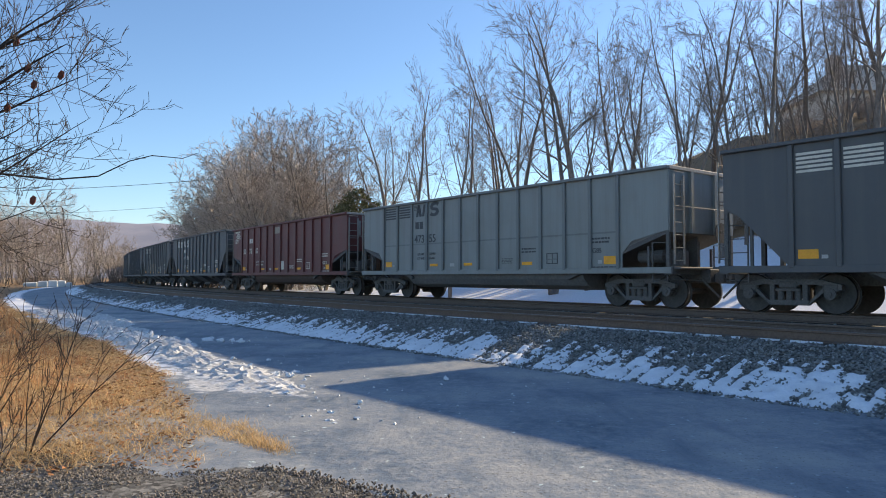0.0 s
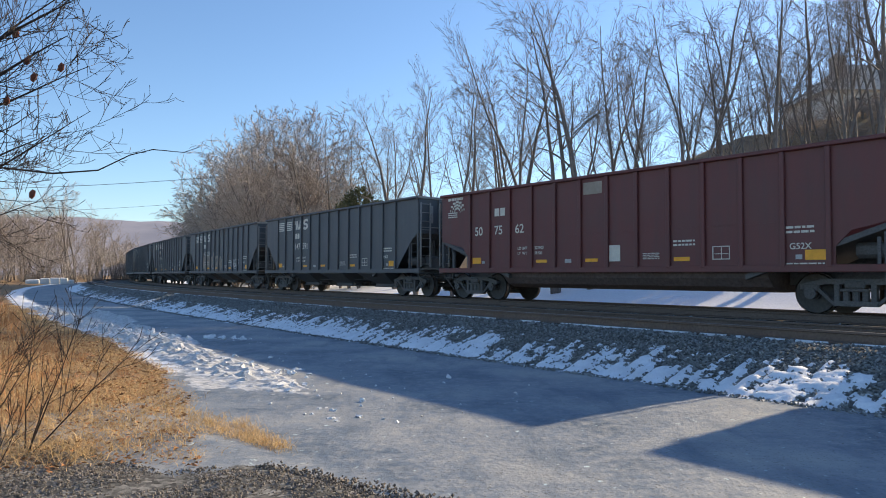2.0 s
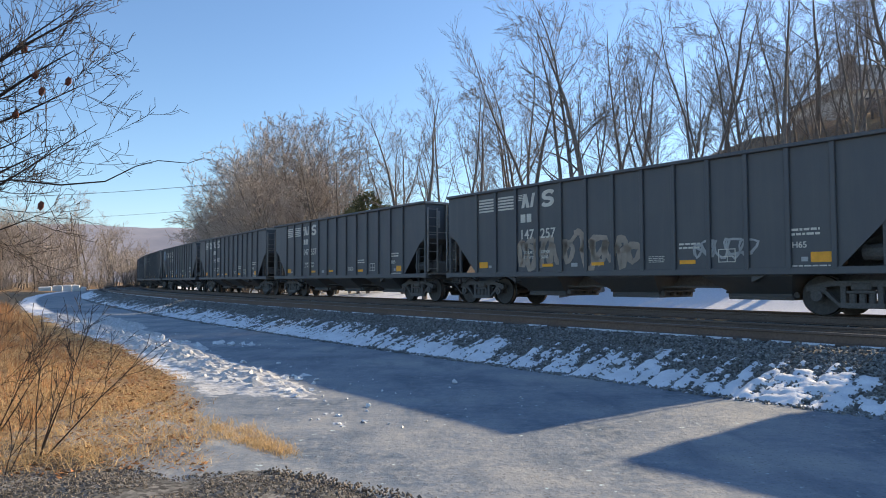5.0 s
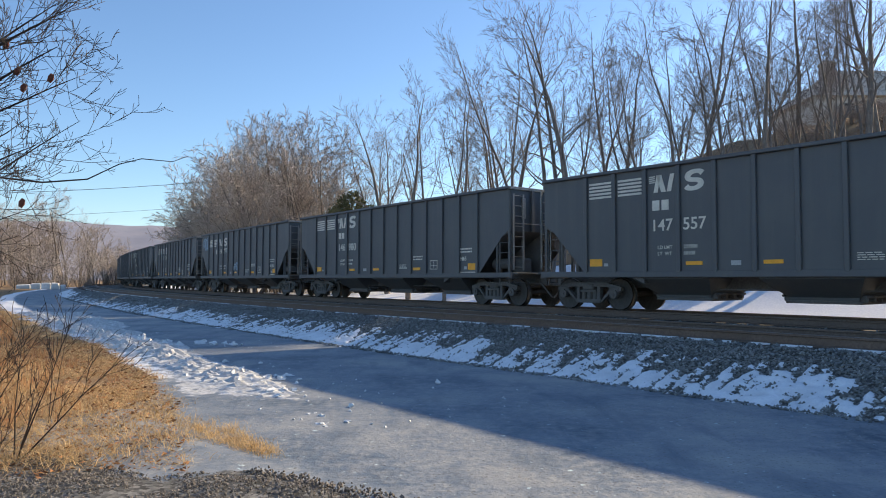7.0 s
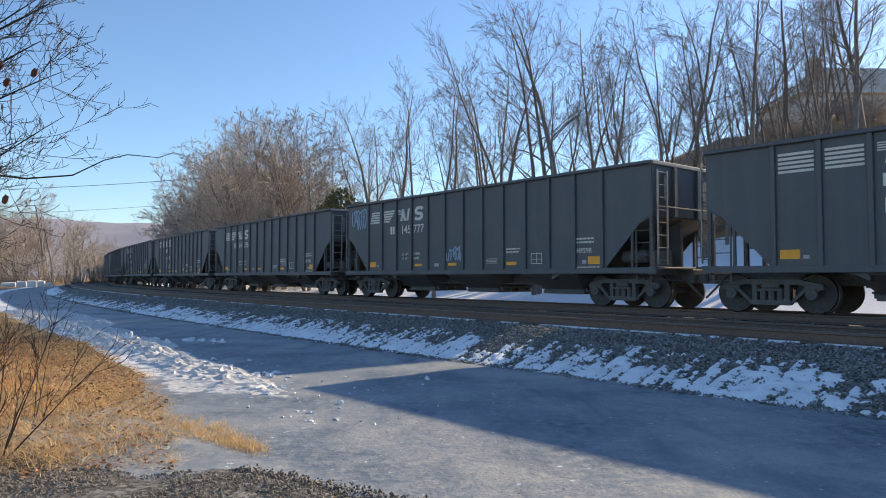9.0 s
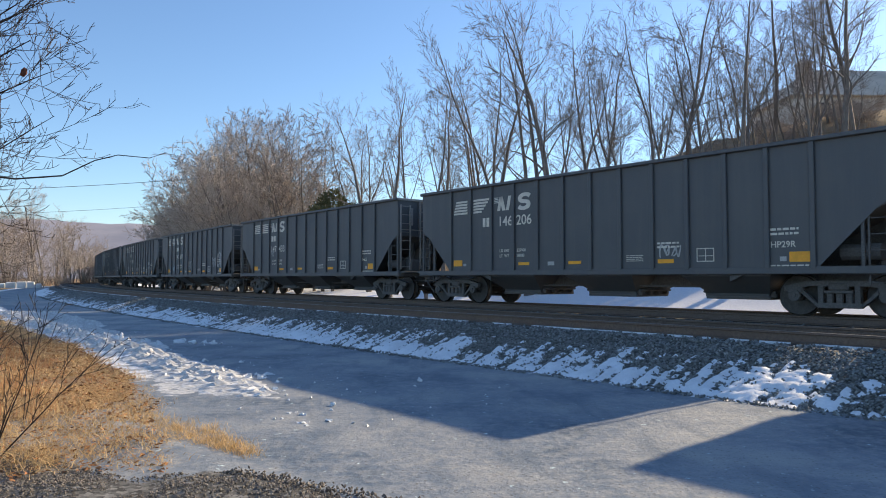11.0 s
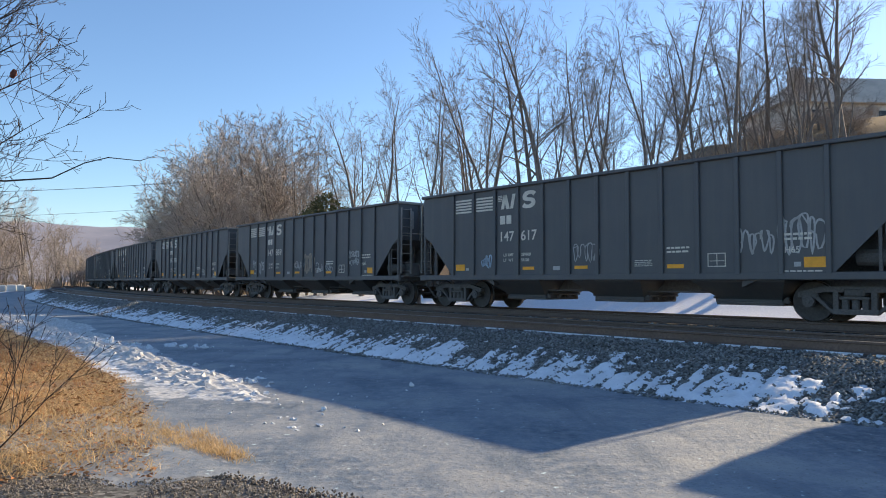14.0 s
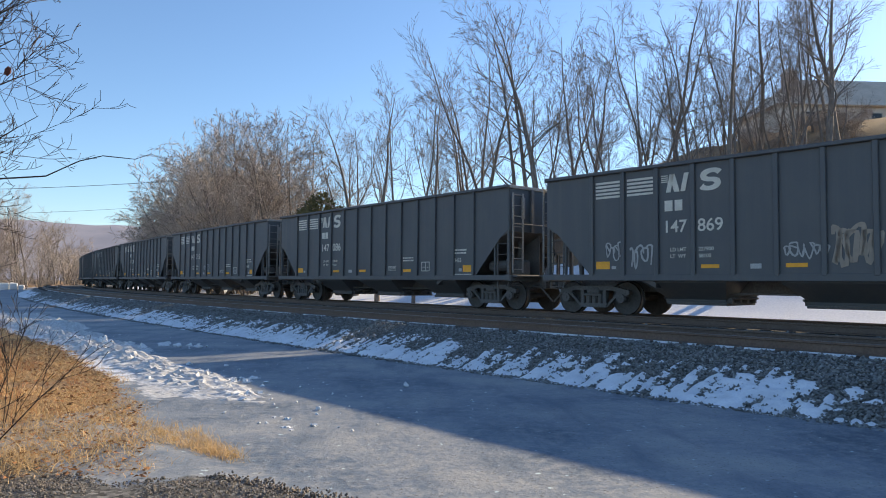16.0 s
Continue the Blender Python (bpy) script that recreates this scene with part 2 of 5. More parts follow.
def height(s, d, x, y):
    if d >= TOE:                                            # road, then the weedy verge
        z = 0.012 * nz(x * 1.3, y * 1.3) + 0.02 * nz(x * 0.3, y * 0.3)
        ridge = math.exp(-((d - 6.75) / 0.85) ** 2) * smooth(4.5, 9.0, s) * (1 - smooth(45, 70, s))
        z += ridge * (0.06 + 0.10 * nz(x * 2.1, y * 2.1) + 0.08 * nz(x * 5, y * 5))
        verge = smooth(7.4, 10.5, d) * smooth(0.5, 5.0, s)
        z += verge * (0.10 + 0.10 * nz(x * 0.8, y * 0.8, 4) + 0.03 * nz(x * 3, y * 3, 4))
        z += 0.05 * smooth(8.4, 8.9, d) * (1 - smooth(1.5, 4.5, s)) * (1 + nz(x * 2.0, y * 2.0, 9))
        return z
    if d >= 0.65:                                           # ballast shoulder
        t = (TOE - d) / (TOE - 0.65)
        return 0.575 * t + 0.03 * nz(x * 2.5, y * 2.5) * t
    if d > -9.2:                                            # track bed
        return 0.575 + 0.012 * nz(x * 3, y * 3)
    z = 0.575 - 0.42 * smooth(9.2, 11.5, -d)
    z += 0.045 * max(0.0, -d - 13.0) * (1 - smooth(16, 30, -d))
    z += hill_rise(x) * (0.75 * min(1.0, max(0.0, (-d - 13.0) / 38.0)) + 0.25 * smooth(13.0, 51.0, -d)) + 0.25 * nz(x * 0.25, y * 0.25, 6) * smooth(12, 20, -d)
    return z


def ground():
    ss = [-1500, -900, -500, -300, -200, -140, -100, -80, -60, -50, -42, -36] + [-30 + 0.5 * i for i in range(240)] + [90 + 2.5 * i for i in range(34)] + [180, 200, 230, 270, 320, 380, 450, 550, 700, 850, 1000]
    dd = [-395, -300, -230, -180, -140, -115, -95, -80, -70, -60, -54, -48] + [-44 + 1.25 * i for i in range(27)] + [-10 + 0.25 * i for i in range(96)] + [14 + i for i in range(14)] + [30, 34, 40, 48, 60, 80, 110, 160, 250, 400, 700, 1200, 2500, 4500]
    verts, faces, zone = [], [], []
    for s in ss:
        for d in dd:
            x, y = on_curve(s, d)
            verts.append((x, y, height(s, d, x, y)))
            wob = 0.9 * nz(x * 0.45, y * 0.45, 2) + 0.4 * nz(x * 1.7, y * 1.7, 2)
            soil = smooth(-0.25, 0.25, d - verge_line(s) - 0.1 + 0.35 * wob) * smooth(1.5, 4.0, s + 0.45 * (d - 8) + 1.2 * wob)
            gravel = smooth(-0.15, 0.15, d - gravel_line(s) + 0.12 * wob) * (1 - smooth(1.5, 4.0, s + 0.45 * (d - 8) + 1.2 * wob))
            soil = max(soil, smooth(16, 24, d))
            stones = 1.0 if -9.6 < d < TOE - 0.02 else 0.0
            snow = smooth(9.3, 10.2, -d) * (1 - smooth(23.0, 29.0, -d + 3 * wob))
            litter = smooth(23.0, 29.0, -d + 3 * wob)
            rough_ice = math.exp(-((d - 6.6) / 0.8) ** 2) * smooth(2.0, 6.0, s)
            rough_ice = max(rough_ice, 0.75 * smooth(6.0, 6.6, d) * (1 - smooth(7.8, 8.8, d)) * smooth(2.0, 6.0, s))
            zone.append((max(snow, rough_ice * 0.72), max(soil, litter), max(gravel, stones), 1.0))
    w = len(dd)
    for i in range(len(ss) - 1):
        for j in range(w - 1):
            a = i * w + j
            faces.append((a, a + 1, a + w + 1, a + w))
    m, n, l, b = make_mat("ground_surface", 0.5)
    co = n.new("ShaderNodeTexCoord").outputs["Object"]
    at = n.new("ShaderNodeAttribute")
    at.attribute_name = "zone"
    sep = n.new("ShaderNodeSeparateColor")
    l.new(at.outputs["Color"], sep.inputs[0])
    brk = noise_tex(n, l, 3.0, 6, 0.7, co)
    brk2 = noise_tex(n, l, 14.0, 5, 0.65, co)

    def edge(sock):
        a = n.new("ShaderNodeMath")
        a.operation = "ADD"
        l.new(sock, a.inputs[0])
        k = n.new("ShaderNodeMath")
        k.operation = "MULTIPLY_ADD"
        k.inputs[1].default_value, k.inputs[2].default_value = 0.9, -0.45
        l.new(brk.outputs["Fac"], k.inputs[0])
        l.new(k.outputs[0], a.inputs[1])
        return ramp(n, l, a.outputs[0], [(0.44, (0, 0, 0)), (0.56, (1, 1, 1))]).outputs[0]
    # wet refrozen ice over asphalt
    ice1 = noise_tex(n, l, 0.5, 6, 0.62, co)
    ice2 = noise_tex(n, l, 7.0, 7, 0.75, co)
    wheel = noise_tex(n, l, 1.0, 5, 0.6, co, (1.6, 0.5, 1.0))
    ice = ramp(n, l, ice1.outputs["Fac"], [(0.34, (0.065, 0.10, 0.14)), (0.46, (0.155, 0.19, 0.235)), (0.57, (0.245, 0.265, 0.285)), (0.70, (0.36, 0.355, 0.335))]).outputs[0]
    ice = mix(n, l, ramp(n, l, ice2.outputs["Fac"], [(0.42, (0, 0, 0)), (0.70, (0.75,) * 3)]).outputs[0], ice, (0.40, 0.40, 0.395))
    ice = mix(n, l, ramp(n, l, wheel.outputs["Fac"], [(0.52, (0, 0, 0)), (0.68, (0.7,) * 3)]).outputs[0], ice, (0.10, 0.135, 0.18))
    fleck = noise_tex(n, l, 9.0, 4, 0.6, co)
    ice = mix(n, l, ramp(n, l, fleck.outputs["Fac"], [(0.665, (0, 0, 0)), (0.71, (0.75,) * 3)]).outputs[0], ice, (0.66, 0.79, 0.81))
    grit = noise_tex(n, l, 34.0, 3, 0.6, co)
    ice = mix(n, l, ramp(n, l, grit.outputs["Fac"], [(0.58, (0, 0, 0)), (0.68, (0.75,) * 3)]).outputs[0], ice, (0.10, 0.095, 0.09))
    snow = ramp(n, l, brk2.outputs["Fac"], [(0.3, (0.66, 0.68, 0.72)), (0.7, (0.86, 0.87, 0.89))]).outputs[0]
    soil = ramp(n, l, brk2.outputs["Fac"], [(0.3, (0.13, 0.080, 0.045)), (0.55, (0.29, 0.19, 0.10)), (0.75, (0.44, 0.31, 0.17))]).outputs[0]
    vor = n.new("ShaderNodeTexVoronoi")
    vor.inputs["Scale"].default_value = 26.0
    l.new(co, vor.inputs["Vector"])
    sg = n.new("ShaderNodeSeparateColor")
    l.new(vor.outputs["Color"], sg.inputs[0])
    grav = ramp(n, l, sg.outputs[0], [(0.0, (0.05, 0.048, 0.045)), (0.6, (0.14, 0.135, 0.125)), (1.0, (0.27, 0.26, 0.24))]).outputs[0]
    e_snow, e_soil, e_grav = edge(sep.outputs[0]), edge(sep.outputs[1]), edge(sep.outputs[2])
    col = mix(n, l, e_snow, ice, snow)
    col = mix(n, l, e_soil, col, soil)
    col = mix(n, l, e_grav, col, grav)
    l.new(col, b.inputs["Base Color"])
    ro = ramp(n, l, ice2.outputs["Fac"], [(0.3, (0.42,) * 3), (0.7, (0.72,) * 3)]).outputs[0]
    ro = mix(n, l, e_snow, ro, (0.7,) * 3)
    ro = mix(n, l, e_soil, ro, (0.95,) * 3)
    ro = mix(n, l, e_grav, ro, (0.9,) * 3)
    l.new(ro, b.inputs["Roughness"])
    b.inputs["IOR"].default_value = 1.31
    bump(n, l, b, brk2.outputs["Fac"], 0.6, 0.022)
    ob = data_ob("ground", verts, faces, m, smooth_shade=True)
    ca = ob.data.color_attributes.new("zone", "FLOAT_COLOR", "POINT")
    ca.data.foreach_set("color", [c for q in zone for c in q])
    tagged(ob, "icy road beside a stone track bed, snow strip and littered hillside", "ground", kind="structure")
    return ob


# ---------------------------------------------------------------- tracks
def rail_line(name, radius, parent):
    prof = [(-0.075, -0.185), (-0.075, -0.170), (-0.012, -0.150), (-0.010, -0.045), (-0.037, -0.035), (-0.037, -0.004), (-0.030, 0.0), (0.030, 0.0), (0.037, -0.004), (0.037, -0.035), (0.010, -0.045), (0.012, -0.150), (0.075, -0.170), (0.075, -0.185)]
    verts, faces = [], []
    ss = [-190 + 4.0 * i for i in range(40)] + [-30 + 1.0 * i for i in range(130)] + [100 + 3 * i for i in range(85)]
    k = len(prof)
    for s in ss:
        a = A0 - s / R_TRAIN
        for o, z in prof:
            r = radius + o
            verts.append((CX + r * math.cos(a), CY + r * math.sin(a), RAIL + z))
    tops = []
    for i in range(len(ss) - 1):
        for j in range(k - 1):
            a = i * k + j
            faces.append((a, a + 1, a + 1 + k, a + k))
            tops.append(1 if 5 <= j <= 7 else 0)
    ob = data_ob(name, verts, faces, [M_RAIL, M_RAILTOP], parent)
    ob.data.polygons.foreach_set("material_index", tops)
    return ob


def tracks():
    bm = bmesh.new()
    box(bm, -0.115, 0.115, -1.3, 1.3, -0.17, 0.0, 0.012)
    tie_me = None
    for name, rc, label in (("near_track", R_NEAR, "empty rusty railway track on wooden ties beside the road"), ("train_track", R_TRAIN, "curved railway track on wooden ties under the coal train")):
        tr = tagged(new(name), label, "railway track", kind="structure")
        rail_line("rail", rc + 0.755, tr)
        rail_line("rail", rc - 0.755, tr)
        for i in range(230):
            s = -28 + 0.55 * i
            a = A0 - s / R_TRAIN
            if tie_me is None:
                first = part("tie", bm, M_TIE, tr)
                tie_me = first.data
                o = first
            else:
                o = new("tie", tie_me)
                o.parent = tr
            o.matrix_basis = pose(CX + rc * math.cos(a), CY + rc * math.sin(a), RAIL - 0.187 + random.uniform(-0.008, 0.0), 0, 0, math.degrees(a) + 90 + random.uniform(-0.8, 0.8))


# ---------------------------------------------------------------- freight cars
L2, W2, TOP, SILL = 7.29, 1.58, 3.80, 1.05    # half length, half width, top and sill above the rail
RIBS = [-5.75 + 11.5 / 12 * i for i in range(13)]
BAY = 11.5 / 12
WHEEL_R = 0.457


def bay_x(i):
    """Middle of the i-th panel, counted from the trailing end."""
    return RIBS[i - 1] + BAY / 2


def make_bogie(parent, x):
    bg = new("bogie")
    bg.parent = parent
    bg.location = (x, 0, 0)
    for y in (-1.0, 1.0):
        bm = bmesh.new()                        # cast side frame with two windows, made of its members
        prism(bm, [(-1.12, 0.54), (-1.12, 0.66), (-0.62, 0.78), (0.62, 0.78), (1.12, 0.66), (1.12, 0.54), (0.60, 0.66), (-0.60, 0.66)], y - 0.07, y + 0.07)
        prism(bm, [(-0.42, 0.20), (0.42, 0.20), (0.46, 0.31), (-0.46, 0.31)], y - 0.09, y + 0.09)
        for q in (-1, 1):
            prism(bm, [(q * 0.42, 0.20), (q * 0.46, 0.31), (q * 0.80, 0.66), (q * 0.93, 0.66)], y - 0.06, y + 0.06)
            box(bm, q * 0.36 - 0.055, q * 0.36 + 0.055, y - 0.075, y + 0.075, 0.30, 0.70, 0.01)
            box(bm, q * 0.89 - 0.17, q * 0.89 + 0.17, y - 0.08, y + 0.08, 0.50, 0.68, 0.03)
        part("side_frame", bm, M_UNDER, bg)
        bm = bmesh.new()
        for dx in (-0.19, 0.0, 0.19):
            rod(bm, (dx, y, 0.31), (dx, y, 0.52), 0.075, 8)
        box(bm, -0.28, 0.28, y - 0.1, y + 0.1, 0.51, 0.57, 0.01)
        part("spring_nest", bm, M_UNDER, bg)
        for dx in (-0.89, 0.89):
            bm = bmesh.new()
            sg = -1 if y < 0 else 1
            rod(bm, (dx, y + sg * 0.02, WHEEL_R), (dx, y + sg * 0.13, WHEEL_R), 0.125, 12)
            rod(bm, (dx, y + sg * 0.12, WHEEL_R), (dx, y + sg * 0.15, WHEEL_R), 0.055, 6)
            part("bearing_cap", bm, M_UNDER, bg)
    bm = bmesh.new()
    box(bm, -0.20, 0.20, -1.1, 1.1, 0.57, 0.74, 0.03)
    part("bolster", bm, M_UNDER, bg)
    for dx in (-0.89, 0.89):
        bm = bmesh.new()
        rod(bm, (0, -0.95, 0), (0, 0.95, 0), 0.08, 10)
        for y in (-0.755, 0.755):
            sg = -1 if y < 0 else 1
            rod(bm, (0, y - 0.065, 0), (0, y + 0.055, 0), WHEEL_R - 0.03, 32)
            rod(bm, (0, y - sg * 0.085, 0), (0, y - sg * 0.05, 0), WHEEL_R + 0.025, 32)
            rod(bm, (0, y + sg * 0.055, 0), (0, y + sg * 0.095, 0), 0.13, 12)
            for q in range(4):                 # lightening bosses on the plate
                a = q * math.pi / 2
                box(bm, 0.24 * math.cos(a) - 0.03, 0.24 * math.cos(a) + 0.03, y + sg * 0.05, y + sg * 0.062, 0.24 * math.sin(a) - 0.03, 0.24 * math.sin(a) + 0.03)
        for y in (-0.755, 0.755):
            ring = bmesh.ops.create_cone(bm, cap_ends=False, segments=32, radius1=WHEEL_R - 0.003, radius2=WHEEL_R - 0.003, depth=0.105, matrix=Matrix.Translation((0, y, 0)) @ pose(0, 0, 0, 90))
            for f in {f for q in ring["verts"] for f in q.link_faces}:
                f.material_index = 1
        wh = mesh_ob("wheelset", bm, [M_WHEEL, M_TREAD], bg)
        wh.location = (dx, 0, WHEEL_R)


def make_car(name, paint, tub, h_top, ribs_mat=None):
    """One coal car at the origin: travels towards +x, rail top at z = 0."""
    car = new(name)
    cut = 2.45 if tub is None else 2.02
    low = 1.30 if tub is None else 1.66
    # side sheets, end sheets and slope sheets
    for sg in (-1, 1):
        bm = bmesh.new()
        outline = [(-L2, h_top), (L2, h_top), (L2, cut), (L2 - 0.35, cut - 0.20 * (cut - low)), (RIBS[-1] + 0.42, low + 0.12), (RIBS[-1] + 0.12, low - 0.2), (RIBS[-1] + 0.12, SILL), (RIBS[0] - 0.12, SILL), (RIBS[0] - 0.12, low - 0.2), (RIBS[0] - 0.42, low + 0.12), (-L2 + 0.35, cut - 0.20 * (cut - low)), (-L2, cut)]
        prism(bm, outline, sg * (W2 - 0.09), sg * (W2 - 0.07))
        part("side_sheet", bm, paint, car)
        for x in RIBS:
            bm = bmesh.new()
            box(bm, x - 0.055, x + 0.055, sg * (W2 - 0.035) - 0.035, sg * (W2 - 0.035) + 0.035, SILL - 0.02, h_top - 0.06, 0.012)
            part("side_stake", bm, ribs_mat or paint, car)
        bm = bmesh.new()
        box(bm, -L2 - 0.04, L2 + 0.04, sg * (W2 - 0.04) - 0.07, sg * (W2 - 0.04) + 0.07, h_top - 0.09, h_top, 0.015)
        part("top_chord", bm, ribs_mat or paint, car)
        bm = bmesh.new()
        box(bm, -L2 - 0.1, L2 + 0.1, sg * (W2 - 0.06) - 0.05, sg * (W2 - 0.06) + 0.05, SILL - 0.13, SILL + 0.03, 0.01)
        part("side_sill", bm, paint if tub else paint, car)
    for sg in (-1, 1):
        bm = bmesh.new()
        box(bm, sg * L2 - 0.03, sg * L2 + 0.03, -W2 + 0.09, W2 - 0.09, cut - 0.05, h_top - 0.09)
        for y in (-0.55, 0.55):
            box(bm, sg * (L2 + 0.06) - 0.04, sg * (L2 + 0.06) + 0.04, y - 0.06, y + 0.06, cut - 0.05, h_top - 0.09)
        part("end_sheet", bm, paint, car)
        # end chord takes the pale grab steel to stand in for sunlight on it
        bm = bmesh.new()
        box(bm, sg * L2 - 0.09, sg * L2 + 0.09, -W2 + 0.03, W2 - 0.03, h_top - 0.10, h_top - 0.005, 0.01)
        part("end_chord", bm, M_GALV, car, "end chord in a pale steel colour that stands in for sunlight")
        bm = bmesh.new()                        # end platform over the coupler
        box(bm, min(sg * 7.30, sg * 7.62), max(sg * 7.30, sg * 7.62), -W2 + 0.1, W2 - 0.1, SILL - 0.03, SILL + 0.02, 0.01)
        part("end_platform", bm, M_UNDER, car)
        bm = bmesh.new()                        # pale notice plate and grab rail on the end wall
        box(bm, sg * (L2 + 0.05) - 0.015, sg * (L2 + 0.05) + 0.015, -W2 + 0.56, -W2 + 0.72, h_top - 1.0, h_top - 0.35)
        part("end_plate", bm, M_GALV, car)
        bm = bmesh.new()
        prism(bm, [(sg * L2, cut + 0.05), (sg * L2, cut - 0.07), (sg * 3.9, 0.75), (sg * 3.9, 0.87)], -W2 + 0.09, W2 - 0.09)
        part("slope_sheet", bm, M_UNDER, car)
        bm = bmesh.new()
        box(bm, sg * (L2 + 0.02) - 0.12, sg * (L2 + 0.02) + 0.12, -W2 + 0.02, W2 - 0.02, SILL - 0.16, SILL + 0.04, 0.015)
        box(bm, min(sg * 5.2, sg * 7.7), max(sg * 5.2, sg * 7.7), -0.30, 0.30, SILL - 0.38, SILL - 0.02, 0.02)
        part("end_sill", bm, M_UNDER, car)
        for y in (-W2 + 0.12, W2 - 0.12):       # posts that carry the slope sheet
            for xx, z1, hw in ((L2 - 0.03, cut, 0.045), (L2 - 0.62, cut - 0.4, 0.03)):
                bm = bmesh.new()
                box(bm, sg * xx - hw, sg * xx + hw, y - hw, y + hw, SILL + 0.03, z1)
                part("corner_post", bm, M_UNDER, car)
        for y in (-0.5, 0.5):
            bm = bmesh.new()
            box(bm, sg * (L2 - 0.45) - 0.05, sg * (L2 - 0.45) + 0.05, y - 0.05, y + 0.05, SILL - 0.05, cut - 0.2)
            part("end_brace", bm, M_UNDER, car)
        bm = bmesh.new()                        # end ladder and grab irons
        y0, y1 = -W2 + 0.10, -W2 + 0.52
        xe = sg * (L2 + 0.16)
        for y in (y0, y1):
            box(bm, xe - 0.012, xe + 0.012, y - 0.03, y + 0.03, 1.15, h_top - 0.25)
        for i in range(8):
            rod(bm, (xe, y0, 1.25 + 0.32 * i), (xe, y1, 1.25 + 0.32 * i), 0.013)
        rod(bm, (xe, -W2 + 0.1, 2.62), (xe, W2 - 0.1, 2.62), 0.016)
        part("end_ladder", bm, M_GALV, car)
        xs = sg * (L2 - 0.30)
        for y in (-W2 + 0.14, W2 - 0.14):
            bm = bmesh.new()
            for dx in (-0.22, 0.22):
                box(bm, xs + dx - 0.018, xs + dx + 0.018, y - 0.012, y + 0.012, SILL - 0.35, cut - 0.3)
            for i in range(5):
                rod(bm, (xs - 0.22, y, SILL - 0.3 + 0.32 * i), (xs + 0.22, y, SILL - 0.3 + 0.32 * i), 0.011)
            part("side_ladder", bm, M_UNDER, car)
        bm = bmesh.new()
        box(bm, min(sg * 7.6, sg * 8.02), max(sg * 7.6, sg * 8.02), -0.10, 0.10, 0.68, 0.92, 0.03)
        box(bm, min(sg * 7.78, sg * 8.0), max(sg * 7.78, sg * 8.0), -0.17, 0.13, 0.66, 0.95, 0.03)
        rod(bm, (sg * 7.45, -0.35, 0.80), (sg * 7.98, -0.32, 0.30), 0.03)
        rod(bm, (sg * 7.35, -W2 + 0.2, 0.78), (sg * 7.55, -0.2, 0.72), 0.018)
        part("coupler", bm, M_UNDER, car)
    bm = bmesh.new()                            # brake gear on the leading end
    rod(bm, (L2 + 0.20, 0.55, 2.0), (L2 + 0.24, 0.55, 2.0), 0.27, 16)
    rod(bm, (L2 - 0.05, 0.55, 2.0), (L2 + 0.22, 0.55, 2.0), 0.03, 6)
    part("brake_wheel", bm, M_UNDER, car)
    bm = bmesh.new()
    box(bm, L2 - 0.55, L2 - 0.1, -0.85, -0.40, SILL, SILL + 0.5, 0.06)
    part("brake_valve", bm, M_UNDER, car)
    bm = bmesh.new()
    rod(bm, (L2 - 1.15, -1.05, SILL + 0.32), (L2 - 0.40, -1.05, SILL + 0.32), 0.17, 12)
    part("air_reservoir", bm, M_UNDER, car)
    bm = bmesh.new()
    prism(bm, [(L2 - 0.12, SILL), (L2 - 0.12, cut - 0.1), (L2 - 1.9, cut - 0.98), (L2 - 1.9, SILL)], -0.03, 0.03)
    part("shear_plate", bm, M_UNDER, car)
    bm = bmesh.new()
    box(bm, -5.3, 5.3, -0.30, 0.30, SILL - 0.42, SILL - 0.05, 0.02)
    part("centre_sill", bm, M_UNDER, car)
    bm = bmesh.new()                            # coal in the open top
    if tub is None:
        for cx in (-3.22, 0.15, 3.72):
            bm = bmesh.new()                    # funnel that narrows on all sides down to its door frame
            rings = []
            for hx, hy, z in ((1.14, W2 - 0.12, SILL - 0.03), (1.08, W2 - 0.15, SILL - 0.17), (0.74, 0.74, 0.47), (0.72, 0.72, 0.36)):
                rings.append([bm.verts.new((cx + qx * hx, qy * hy, z)) for qx, qy in ((-1, -1), (1, -1), (1, 1), (-1, 1))])
            for lo, hi in zip(rings, rings[1:]):
                for i in range(4):
                    bm.faces.new((lo[i], hi[i], hi[(i + 1) % 4], lo[(i + 1) % 4]))
            bm.faces.new(rings[0])
            bm.faces.new(rings[-1][::-1])
            bmesh.ops.recalc_face_normals(bm, faces=bm.faces[:])
            chute = part("hopper_chute", bm, M_BLACK, car)
            bm = bmesh.new()                    # door frame with its hinge lugs
            box(bm, cx - 0.79, cx + 0.79, -0.78, 0.78, 0.33, 0.40, 0.012)
            for q in (-1, 1):
                for y in (-0.62, -0.2, 0.2, 0.62):
                    box(bm, cx + q * 0.80 - 0.07, cx + q * 0.80 + 0.07, y - 0.05, y + 0.05, 0.38, 0.53, 0.01)
                rod(bm, (cx + q * 0.86, -0.75, 0.50), (cx + q * 0.86, 0.75, 0.50), 0.03)
            part("discharge_door", bm, M_UNDER, chute)
        bm = bmesh.new()
        rod(bm, (-4.2, -0.75, 0.62), (4.2, -0.75, 0.62), 0.02)
        part("brake_pipe", bm, M_UNDER, car)
    else:
        bm = bmesh.new()
        prof = [(SILL - 0.03, 1.40), (0.78, 1.36), (0.58, 1.22), (0.47, 0.98), (0.45, 0.70)]
